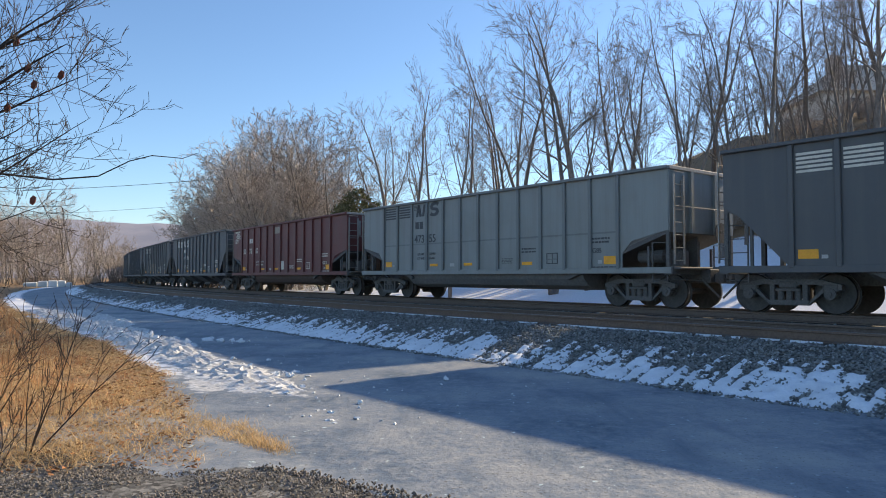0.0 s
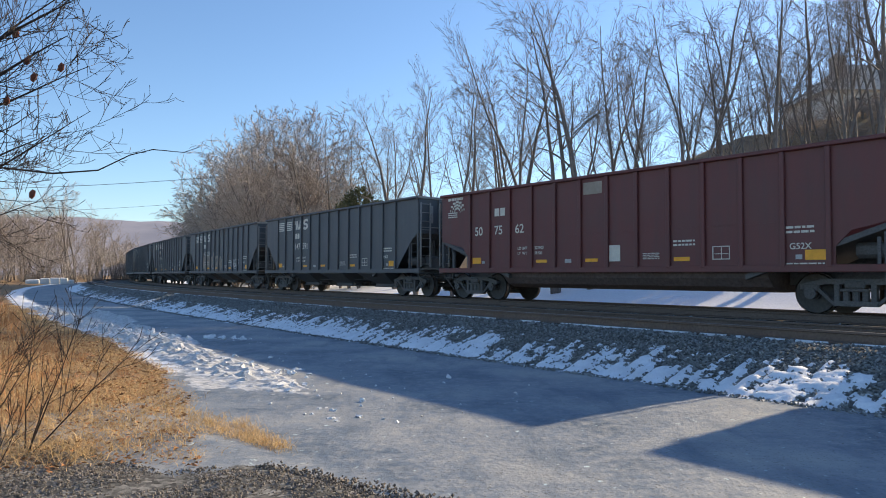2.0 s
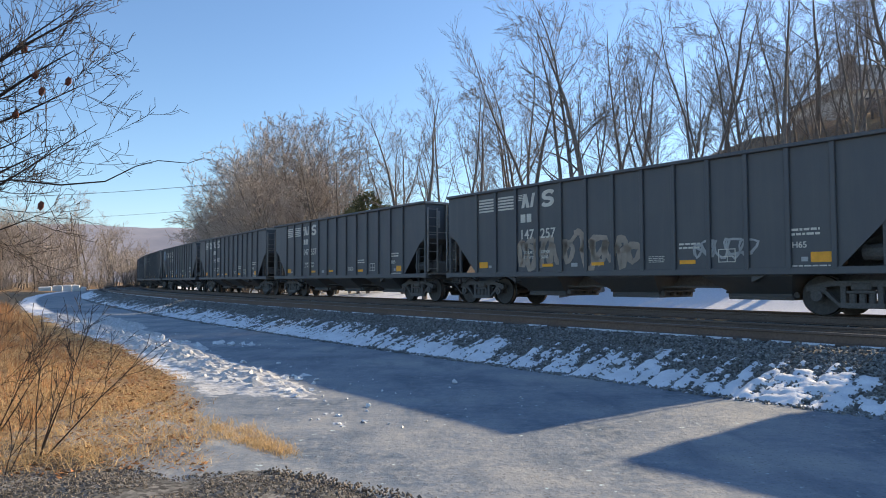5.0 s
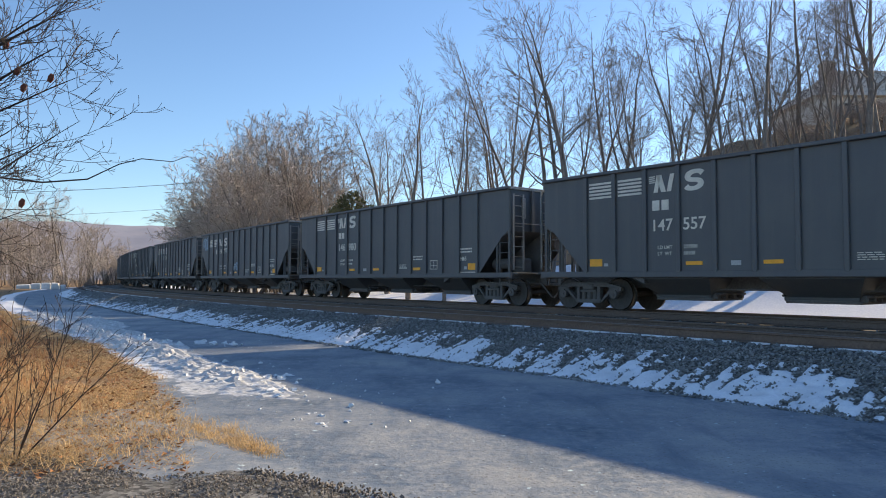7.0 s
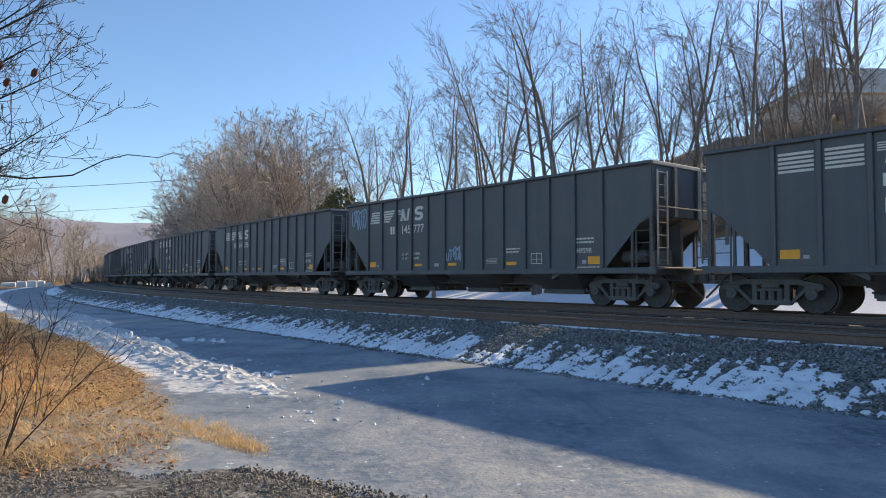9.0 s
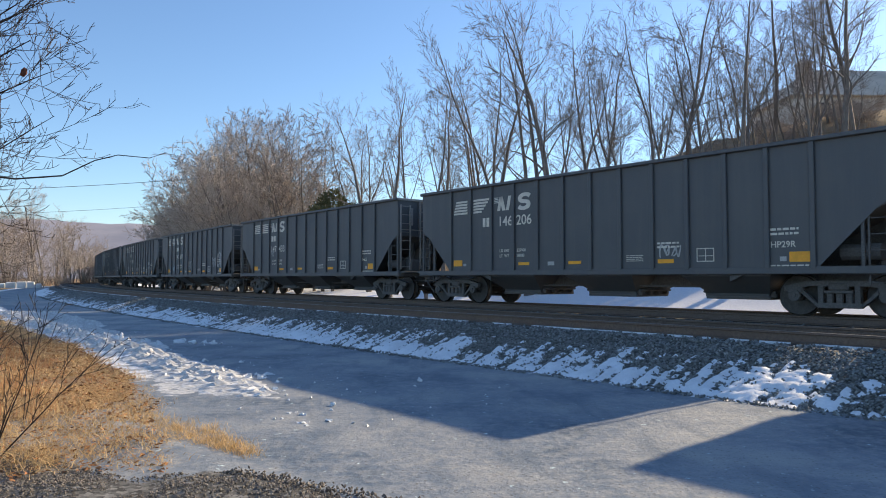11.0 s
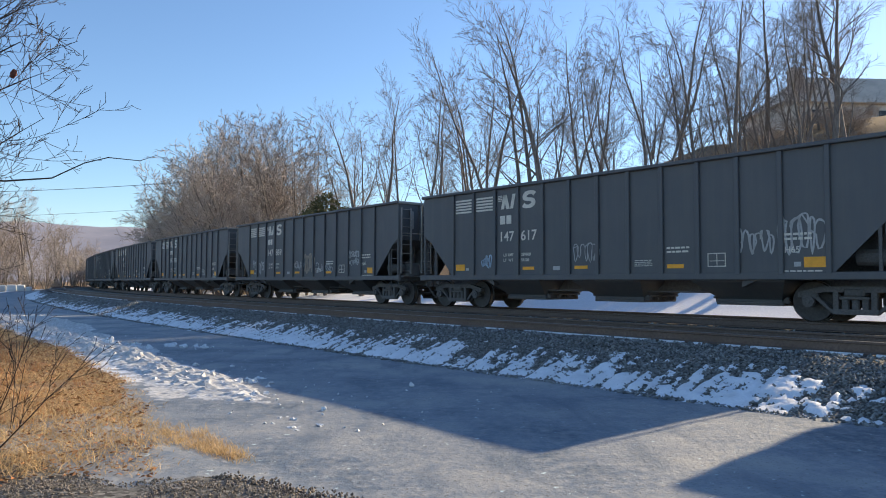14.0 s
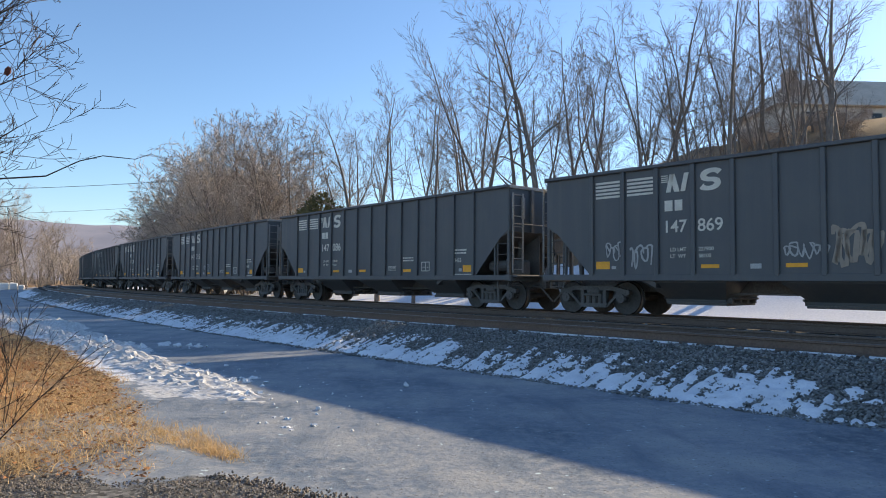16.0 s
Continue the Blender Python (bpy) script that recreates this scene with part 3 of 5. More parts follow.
        for sg in (-1, 1):
            rows = []
            for x in (-4.35, -4.15, 4.15, 4.35):
                inset = 0.30 if abs(x) > 4.2 else 0.0
                rows.append([bm.verts.new((x, sg * (y - inset * (SILL - z)), z)) for z, y in prof] + [bm.verts.new((x, 0, 0.45))])
            for a, b in zip(rows, rows[1:]):
                for i in range(len(a) - 1):
                    bm.faces.new((a[i], a[i + 1], b[i + 1], b[i]))
            for r in (rows[0], rows[-1]):
                top = bm.verts.new((r[0].co.x, 0, SILL - 0.03))
                bm.faces.new([top] + r)
        bmesh.ops.recalc_face_normals(bm, faces=bm.faces[:])
        part("tub", bm, tub, car)
        for sg in (-1, 1):
            bm = bmesh.new()                    # lapped seam of the side plates
            box(bm, RIBS[0], RIBS[-1], sg * (W2 - 0.066) - 0.006, sg * (W2 - 0.066) + 0.006, 2.02, 2.07)
            part("plate_seam", bm, ribs_mat or paint, car)
    for x in (-6.05, 6.05):
        make_bogie(car, x)
    return car


def plate(bm, x0, x1, z0, z1, skew=0.0, y=-W2 + 0.067, t=0.006):
    """A thin painted or stuck-on mark on the near side sheet."""
    vs = [(x0, z0), (x1, z0), (x1 + skew, z1), (x0 + skew, z1)]
    a = [bm.verts.new((x, y - 0.0, z)) for x, z in vs]
    b = [bm.verts.new((x, y - t - 0.003, z)) for x, z in vs]
    bm.faces.new(b)
    for i in range(4):
        bm.faces.new((a[i], a[(i + 1) % 4], b[(i + 1) % 4], b[i]))


def letters(text, x, z, size, material, parent, name="stencil"):
    """Lettering on the near side; x is its left end seen from the road."""
    cu = bpy.data.curves.new(name, "FONT")
    cu.body, cu.size, cu.extrude, cu.offset = text, size, 0.002, 0.012 * size
    tmp = bpy.data.objects.new(name, cu)
    me = bpy.data.meshes.new_from_object(tmp)
    bpy.data.objects.remove(tmp)
    bpy.data.curves.remove(cu)
    me.materials.clear()
    me.materials.append(material)
    ob = new(name, me)
    ob.parent = parent
    ob.matrix_basis = pose(x, -W2 + 0.060, z, 90, 0, 0)
    return ob


def strokes(parent, material, x, z, w, h, seed, count=5, name="graffiti", label="", thick=0.022):
    """Loose spray-can scrawl, as bent flat strokes with no readable word."""
    rnd = random.Random(seed)
    verts, faces, pts = [], [], []
    for i in range(count):
        px = x + w * (i + 0.5) / count
        a0, turns = rnd.uniform(2.0, 4.2), rnd.uniform(0.5, 1.25) * rnd.choice((-1, 1))
        rx, rz = w / count * rnd.uniform(0.30, 0.75), h * rnd.uniform(0.22, 0.5)
        zz = z + h / 2 + rnd.uniform(-0.12, 0.12) * h
        for k in range(13):
            a = a0 + turns * 6.28 * k / 12
            pts.append((px + rx * math.cos(a) + 0.2 * rx * math.cos(2.3 * a + i), zz + rz * math.sin(a + 0.5 * math.cos(a))))
    for k, (qx, qz) in enumerate(pts):
        ax, az = pts[max(k - 1, 0)]
        bx, bz = pts[min(k + 1, len(pts) - 1)]
        ln = math.hypot(bx - ax, bz - az) + 1e-6
        tk = thick * rnd.uniform(0.6, 1.2)
        nx, nn = -(bz - az) / ln * tk, (bx - ax) / ln * tk
        verts += [(qx + nx, -W2 + 0.060, qz + nn), (qx - nx, -W2 + 0.060, qz - nn), (qx + nx, -W2 + 0.066, qz + nn), (qx - nx, -W2 + 0.066, qz - nn)]
    for k in range(len(pts) - 1):
        a = 4 * k
        faces += [(a, a + 1, a + 5, a + 4), (a, a + 4, a + 6, a + 2), (a + 1, a + 3, a + 7, a + 5)]
    return data_ob(name, verts, faces, material, parent, label)


def bars(bm, x, z, w, rows, rnd, h=0.045, gap=0.035):
    """Small lettering too fine to read: short bars in rows."""
    for r in range(rows):
        px = x
        while px < x + w - 0.03:
            q = min(rnd.uniform(0.05, 0.16), x + w - px)
            plate(bm, px, px + q, z - r * (h + gap) - h, z - r * (h + gap))
            px += q + 0.03


def emblem(car, ink, z, slanted=False):
    """The railway's big mark: two sets of speed stripes and two slanted blocks."""
    for k, bay in enumerate((1, 2)):
        bm = bmesh.new()
        xm = bay_x(bay)
        for i in range(5):
            z0 = z + 0.095 * i
            if slanted:
                plate(bm, xm - 0.36 + 0.03 * i * (1 if k == 0 else 0), xm + (0.30 if k == 0 else 0.02 + 0.09 * i), z0, z0 + 0.062, 0.02)
            else:
                plate(bm, xm - 0.37, xm + 0.37, z0, z0 + 0.055)
        part("stripe_mark", bm, ink, car)
    bm = bmesh.new()
    xm = bay_x(3) + 0.02
    plate(bm, xm - 0.25, xm - 0.13, z, z + 0.44, 0.10)
    plate(bm, xm - 0.03, xm + 0.11, z, z + 0.44, -0.13)
    plate(bm, xm + 0.13, xm + 0.25, z, z + 0.44, 0.10)
    for i in range(4):
        plate(bm, xm - 0.38, xm - 0.20, z + 0.25 + 0.05 * i, z + 0.275 + 0.05 * i)
    part("emblem_block", bm, ink, car)
    bm = bmesh.new()
    xm = bay_x(4) - 0.05
    rim = []                                    # a leaning double bend of even breadth
    for i in range(25):
        u = i / 24
        ang = radians(20 + 250 * u / 0.5) if u <= 0.5 else radians(90 - 250 * (u - 0.5) / 0.5)
        cz = 0.325 if u <= 0.5 else 0.115
        px, pz = 0.20 * math.cos(ang), cz + 0.105 * math.sin(ang)
        rim.append((px + 0.22 * (pz - 0.22), pz))
    strip = []
    for i, (px, pz) in enumerate(rim):
        (ax, az), (bx, bz) = rim[max(i - 1, 0)], rim[min(i + 1, 24)]
        ln = math.hypot(bx - ax, bz - az)
        wide = 0.05 + 0.03 * abs(bz - az) / ln
        nx, nq = (bz - az) / ln * wide, -(bx - ax) / ln * wide
        strip.append([bm.verts.new((xm + px + g * nx, y, z + pz + g * nq)) for y, g in ((-W2 + 0.067, -1), (-W2 + 0.058, -1), (-W2 + 0.058, 1), (-W2 + 0.067, 1))])
    for u, v in zip(strip, strip[1:]):
        for i in range(3):
            bm.faces.new((u[i], v[i], v[i + 1], u[i + 1]))
    bmesh.ops.recalc_face_normals(bm, faces=bm.faces[:])
    part("emblem_block", bm, ink, car)


def markings(car, number, ink=None, style="stripes", seed=1):
    rnd = random.Random(seed)
    ink = ink or M_WHITE
    if style == "arch":
        bm = bmesh.new()                        # arched emblem of three strokes
        for r in (0.16, 0.27, 0.38):
            for k in range(7):
                a0, a1 = 3.14 * k / 7, 3.14 * (k + 0.9) / 7
                x0, x1 = -6.45 - r * math.cos(a0), -6.45 - r * math.cos(a1)
                plate(bm, min(x0, x1), max(x0, x1), 3.0 + r * (math.sin(a0) + math.sin(a1)) / 2 - 0.035, 3.0 + r * (math.sin(a0) + math.sin(a1)) / 2 + 0.035)
        for i in range(3):
            plate(bm, -6.95, -6.45, 2.84 + 0.07 * i, 2.875 + 0.07 * i)
        part("emblem_block", bm, ink, car)
        bm = bmesh.new()
        bars(bm, -6.95, 3.52, 0.8, 1, rnd, 0.09)
        part("small_stencil", bm, ink, car)
        bm = bmesh.new()
        plate(bm, bay_x(6) - 0.36, bay_x(6) + 0.30, 3.12, 3.46)
        part("faded_patch", bm, M_SPRAYT, car, "faded tan paint patch")
        bm = bmesh.new()
        plate(bm, bay_x(7) - 0.42, bay_x(7) - 0.06, 1.22, 1.66)
        part("route_card", bm, M_WHITE, car, "white paper route card")
        zn = 2.16
        letters(number[:2], bay_x(1) - 0.25, zn, 0.40, ink, car)
        letters(number[2:4], bay_x(2) - 0.25, zn, 0.40, ink, car)
        letters(number[4:], bay_x(3) - 0.25, zn, 0.40, ink, car)
        bm = bmesh.new()
        plate(bm, bay_x(2) - 0.23, bay_x(2) - 0.02, 2.75, 3.0)
        plate(bm, bay_x(2) + 0.04, bay_x(2) + 0.25, 2.75, 3.0)
        part("mark_block", bm, ink, car)
    elif style == "low":
        emblem(car, ink, 2.92, True)
        letters(number[:3], bay_x(3) - 0.20, 2.45, 0.42, ink, car)
        letters(number[3:], bay_x(4) - 0.38, 2.45, 0.42, ink, car)
        bm = bmesh.new()
        plate(bm, bay_x(2) + 0.08, bay_x(2) + 0.20, 2.45, 2.74)
        plate(bm, bay_x(2) + 0.25, bay_x(2) + 0.37, 2.45, 2.74)
        part("mark_block", bm, ink, car)
    else:
        emblem(car, ink, 3.08)
        half = len(number) - (3 if len(number) > 5 else 2)
        letters(number[:half], bay_x(3) - 0.32, 2.10, 0.42, ink, car)
        letters(number[half:], bay_x(4) - 0.38, 2.10, 0.42, ink, car)
        bm = bmesh.new()
        plate(bm, bay_x(3) - 0.27, bay_x(3) - 0.06, 2.62, 2.88)
        plate(bm, bay_x(3) + 0.00, bay_x(3) + 0.20, 2.62, 2.88)
        part("mark_block", bm, ink, car)
    bm = bmesh.new()
    for z, words, tons in ((1.635, "LD LMT", ("230100", "229900", "227900")[seed % 3]), (1.475, "LT  WT", ("55900", "56100", "58100")[seed % 3])):
        letters(words, bay_x(3) - 0.13, z, 0.125, ink, car)
        letters(tons, bay_x(4) - 0.36, z, 0.125, ink, car)
    bars(bm, bay_x(8) - 0.30, 1.42, 0.5, 4, rnd, 0.018, 0.028)
    bars(bm, bay_x(9) - 0.35, 1.72, 0.6, 2, rnd, 0.045, 0.05)
    bars(bm, bay_x(12) - 0.42, 1.92, 0.6, 2, rnd, 0.05, 0.05)
    bars(bm, bay_x(12) - 0.42, 1.12, 0.8, 1, rnd, 0.03)
    tagged(part("small_stencil", bm, ink, car), kind="stuff")
    if style != "arch":
        letters("HP29R" if style == "low" else "H65" if ink is M_WHITE else "G85", bay_x(12) - 0.42, 1.50, 0.19, ink, car)
    else:
        letters("G52X", bay_x(12) - 0.35, 1.42, 0.19, ink, car)
    bm = bmesh.new()                            # consolidated stencil: a framed box
    x, z = bay_x(10) - 0.05, 1.22
    for a in ((x - 0.2, x + 0.24, z, z + 0.022), (x - 0.2, x + 0.24, z + 0.30, z + 0.322), (x - 0.2, x - 0.178, z, z + 0.32), (x + 0.218, x + 0.24, z, z + 0.32), (x + 0.02, x + 0.036, z, z + 0.32), (x - 0.15, x + 0.2, z + 0.13, z + 0.145)):
        plate(bm, *a)
    part("stencil_frame", bm, ink, car)
    for bay, x0, x1, z0, z1 in ((1, -0.36, 0.06, 1.22, 1.42), (4, -0.30, 0.14, 1.22, 1.31), (6, -0.3, 0.14, 1.22, 1.31), (9, -0.34, 0.10, 1.20, 1.30), (12, -0.02, 0.44, 1.18, 1.40)):
        bm = bmesh.new()
        plate(bm, bay_x(bay) + x0, bay_x(bay) + x1, z0, z1)
        part("reflective_strip", bm, M_YELLOW, car)
    bm = bmesh.new()
    plate(bm, bay_x(5) - 0.1, bay_x(5) + 0.14, 1.2, 1.31)
    plate(bm, bay_x(1) + 0.12, bay_x(1) + 0.25, 1.22, 1.30)
    plate(bm, bay_x(12) - 0.22, bay_x(12) - 0.08, 1.2, 1.30)
    part("tag_holder", bm, M_SPRAYW, car)


# ---------------------------------------------------------------- stones, snow, ice
def pebble(verts, faces, p, r, rnd):
    """A broken stone of eight faces."""
    base = len(verts)
    a = rnd.uniform(0, 6.28)
    ca, sa = math.cos(a), math.sin(a)
    fl = rnd.uniform(0.55, 0.95)
    for dx, dy, dz in ((1, 0, 0), (0, 1, 0), (-1, 0, 0), (0, -1, 0), (0.15, 0.1, 1), (0, 0, -1)):
        k = r * rnd.uniform(0.7, 1.25)
        x, y = dx * k, dy * k * 0.8
        verts.append((p[0] + x * ca - y * sa, p[1] + x * sa + y * ca, p[2] + dz * k * fl + dx * r * 0.25))
    for i in range(4):
        j = (i + 1) % 4
        faces.append((base + i, base + j, base + 4))
        faces.append((base + j, base + i, base + 5))


def ballast_stones():
    rnd = random.Random(11)
    verts, faces = [], []
    zones = ((-9, 10, 560, 0.017, 0.034), (10, 26, 300, 0.024, 0.042), (26, 60, 100, 0.045, 0.075))
    for s0, s1, per, r0, r1 in zones:
        for i in range(int((s1 - s0) * 1.9 * per)):
            s, d = rnd.uniform(s0, s1), rnd.uniform(0.62, 2.52)
            if finger(s, d) > 0.45 and rnd.random() > 0.17:
                continue
            x, y = on_curve(s, d)
            pebble(verts, faces, (x, y, height(s, min(d, TOE - 0.01), x, y) + rnd.uniform(0.0, 0.025)), rnd.uniform(r0, r1), rnd)
    for i in range(5200):                                    # between and beside the rails
        s, d = rnd.uniform(-8, 30), rnd.choice((rnd.uniform(0.1, 0.65), rnd.uniform(-1.4, -0.1), rnd.uniform(-4.6, -1.6)))
        x, y = on_curve(s, d)
        pebble(verts, faces, (x, y, 0.585), rnd.uniform(0.03, 0.05), rnd)
    tagged(data_ob("ballast_stones", verts, faces, M_STONE), "grey crushed ballast stones heaped along the track", "ballast", kind="stuff")


def snow_tongues():
    verts, faces, idx = [], [], {}
    step_s, step_d = 0.06, 0.05
    for zone, (s0, s1, ks, kd) in enumerate(((-9.0, 14.0, 1.0, 1.0), (14.0, 44.0, 2.2, 1.6), (44.0, 90.0, 5.0, 2.5))):
        ns, nd = int((s1 - s0) / (step_s * ks)), int(1.75 / (step_d * kd))
        val = {}
        for i in range(ns + 1):
            for j in range(nd + 1):
                s, d = s0 + i * step_s * ks, 0.85 + j * step_d * kd
                f = finger(s, d)
                x, y = on_curve(s, d)
                val[i, j] = (f, (x, y, height(s, min(d, TOE + 0.2), x, y) + 0.034 * min(1.0, max(-0.9, (f - 0.32) * 1.6)) + 0.012 + 0.018 * nz(s * 9, d * 9, 1.0) + 0.012 * nz(s * 22, d * 22, 4.0)))
        for i in range(ns):
            for j in range(nd):
                q = [(i, j), (i, j + 1), (i + 1, j + 1), (i + 1, j)]
                if max(val[c][0] for c in q) < 0.18:
                    continue
                f = []
                for c in q:
                    if (zone, *c) not in idx:
                        idx[(zone, *c)] = len(verts)
                        verts.append(val[c][1])
                    f.append(idx[(zone, *c)])
                faces.append(f)
    tagged(data_ob("snow_tongues", verts, faces, M_SNOW, smooth_shade=True), "white crusted snow in tongues along the toe of the ballast", "snow", kind="stuff")


def lump(name, x, y, z, r, seed, material, squash=0.8):
    bm = bmesh.new()
    bmesh.ops.create_icosphere(bm, subdivisions=2, radius=1.0)
    for v in bm.verts:
        k = 1 + 0.8 * nz(v.co.x * 1.3 + seed * 7.1, v.co.y * 1.3, v.co.z * 1.3) + 0.6 * nz(v.co.x * 3.5, v.co.y * 3.5 + seed, v.co.z * 3.5)
        v.co = Vector((v.co.x * r * k, v.co.y * r * k * 0.85, v.co.z * r * k * squash))
    ob = mesh_ob(name, bm, material)
    ob.matrix_basis = pose(x, y, z + r * squash * 0.55, 0, 0, seed * 57)
    return ob


def ice_chunks():
    rnd = random.Random(3)
    spots = [(-7.15, 17.1, 0.10, 1.5), (-3.05, 10.85, 0.065, 1.2), (-1.05, 8.85, 0.036, 1.0), (0.05, 10.9, 0.038, 1.1), (-7.9, 18.0, 0.10, 0.7), (-8.4, 18.6, 0.11, 0.6),
             (-6.7, 16.4, 0.07, 0.8), (-2.75, 10.5, 0.045, 0.8), (-2.5, 10.25, 0.04, 0.7), (-4.6, 13.0, 0.05, 0.7), (-1.5, 8.4, 0.03, 0.6)]
    for k, (x, y, r, sq) in enumerate(spots):
        s, d = curve_sd(x, y)
        tagged(lump("ice_chunk", x, y, height(s, d, x, y) - 0.01, r, k + 1, M_ICECHUNK, sq), "whitish lump of broken ice lying on the icy road", "ice chunk", "ice chunks on the road")
    for k in range(110):
        s, d = rnd.uniform(5, 30), 6.35 + rnd.gauss(0, 0.45)
        x, y = on_curve(s, d)
        tagged(lump("ice_chunk", x, y, height(s, d, x, y) - 0.01, rnd.uniform(0.02, 0.06), k + 40, M_ICECHUNK, rnd.uniform(0.5, 0.9)), "small whitish lump of ploughed ice at the road's edge", "ice chunk", "ice chunks on the road")
    verts, faces = [], []
    for k in range(700):                                     # crumbs
        s, d = rnd.uniform(0, 34), rnd.uniform(3.0, 7.6)
        if rnd.random() > math.exp(-((d - 6.4) / 1.0) ** 2) + 0.12:
            continue
        x, y = on_curve(s, d)
        pebble(verts, faces, (x, y, height(s, d, x, y) + 0.006), rnd.uniform(0.008, 0.03), rnd)
    # broken slabs ploughed up along the ridge
    for (ax, ay), (bx, by), count, size in (((-8.6, 18.6), (-6.2, 16.6), 45, 0.15), ((-6.2, 17.6), (-4.9, 17.2), 18, 0.15), ((-3.7, 12.1), (-2.0, 9.6), 60, 0.10), ((-2.9, 11.7), (-2.3, 11.2), 14, 0.10), ((-1.5, 8.3), (-0.8, 7.7), 16, 0.06)):
        for k in range(count):
            t = rnd.random()
            x, y = ax + (bx - ax) * t + rnd.gauss(0, 0.16), ay + (by - ay) * t + rnd.gauss(0, 0.16)
            s, d = curve_sd(x, y)
            r = size * rnd.choice((0.25, 0.35, 0.5, 0.75)) * rnd.uniform(0.8, 1.2)
            ob = lump("ice_chunk", x, y, height(s, d, x, y) - 0.015, r, k + 300, M_ICECHUNK, rnd.uniform(0.35, 0.8))
            tagged(ob, "jagged lump of whitish broken ice on the ploughed ridge", "ice chunk", "ice chunks on the road")
    tagged(data_ob("ice_crumbs", verts, faces, M_ICECHUNK), "scattered white crumbs of ice on the road", "ice", kind="stuff")


def snow_line():
    """A thin broken line of snow along the foot of the nearest rail."""
    verts, faces = [], []
    s = -9.0
    while s < 70:
        run = 0.16 * (1 + max(0.0, s) / 20)
        w = 0.028 + 0.025 * nz(s * 1.7, 4.0)
        if nz(s * 0.9, 9.0) + 0.9 * nz(s * 4.0, 3.0) > -0.18:
            q = [on_curve(s, 0.10), on_curve(s, 0.10 + w), on_curve(s + run, 0.10 + w), on_curve(s + run, 0.10)]
            k = len(verts)
            verts += [(x, y, 0.612 if i in (0, 3) else 0.604) for i, (x, y) in enumerate(q)] + [(x, y, 0.56) for x, y in q]
            faces += [(k, k + 1, k + 2, k + 3), (k + 1, k + 5, k + 6, k + 2)]
        s += run
    tagged(data_ob("snow_line", verts, faces, M_SNOW), "thin broken line of snow along the foot of a rail", "snow", kind="stuff")


def verge_brush():
    rnd = random.Random(61)
    used = set()
    kinds = [shrub_kind(601, 1.5, M_STALK, 12, "verge_bush"), shrub_kind(602, 1.2, M_STALK, 14, "verge_bush")]
    for i in range(30):
        s, d = rnd.uniform(12, 62), rnd.uniform(10.5, 19)
        x, y = on_curve(s, d)
        plant(kinds[i % 2], x, y, rnd.uniform(0.55, 1.0), rnd.uniform(0, 360), used, "leafless russet bush on the weedy verge", "bush", "verge bushes", 0, 0.03)


def ice_bank():
    """The broken, refrozen slush that the plough left along the far edge of the road."""
    verts, faces, idx = [], [], {}
    val = {}
    ns, nd = 430, 46
    for i in range(ns + 1):
        for j in range(nd + 1):
            s, d = 1.0 + i * 0.065, 4.6 + j * 0.08
            x, y = on_curve(s, d)
            mask = smooth(5.95, 6.6, d + 0.10 * (s - 4) + 0.45 * nz(s * 0.8, 1.5)) * (1 - smooth(-0.45, 0.15, d - verge_line(s) + 0.3 * nz(s * 0.9, 6.5))) * smooth(1.0, 4.0, s)
            big = 0.5 * abs(nz(x * 1.9, y * 1.9, 3.0)) + 0.7 * abs(nz(x * 4.6, y * 4.6, 5.0)) + 0.9 * abs(nz(x * 9, y * 9, 7.0))
            val[i, j] = (mask, (x, y, height(s, d, x, y) - 0.035 + mask * (0.030 + 0.12 * big * (1 - 0.8 * smooth(6.9, 7.5, d)))))
    for i in range(ns):
        for j in range(nd):
            q = [(i, j), (i, j + 1), (i + 1, j + 1), (i + 1, j)]
            if max(val[c][0] for c in q) < 0.05:
                continue
            f = []
            for c in q:
                if c not in idx:
                    idx[c] = len(verts)
                    verts.append(val[c][1])
                f.append(idx[c])
            faces.append(f)
    m = surface("refrozen_slush", (0.34, 0.335, 0.325), (0.80, 0.79, 0.77), 14, 2.5, 0.5, bump_d=0.012, strength=0.8)
    tagged(data_ob("ice_bank", verts, faces, m), "rough whitish bank of refrozen slush along the road's edge", "ice", kind="stuff")


def gravel_stones():
    rnd = random.Random(5)
    verts, faces = [], []
    for k in range(26000):
        x, y = rnd.uniform(-4.6, 1.4), rnd.uniform(3.9, 6.6)
        s, d = curve_sd(x, y)
        edge = gravel_line(s) + 0.10 * nz(x * 1.6, y * 1.6, 3)
        if d < edge or y > 6.3 + 0.3 * nz(x * 2, 1.0):
            continue
        pebble(verts, faces, (x, y, height(s, d, x, y) + rnd.uniform(0.0, 0.012)), rnd.uniform(0.006, 0.015), rnd)
    for k in range(420):                                      # darker pile along the edge
        t = rnd.random()
        x, y = -1.42 + 1.5 * t + rnd.gauss(0, 0.06), 5.72 - 0.85 * t + rnd.gauss(0, 0.06)
        s, d = curve_sd(x, y)
        pebble(verts, faces, (x, y, height(s, d, x, y) + rnd.uniform(0.005, 0.04)), rnd.uniform(0.009, 0.021), rnd)
    tagged(data_ob("gravel", verts, faces, M_GRAVEL), "loose grey gravel beside the icy road", "gravel", kind="stuff")


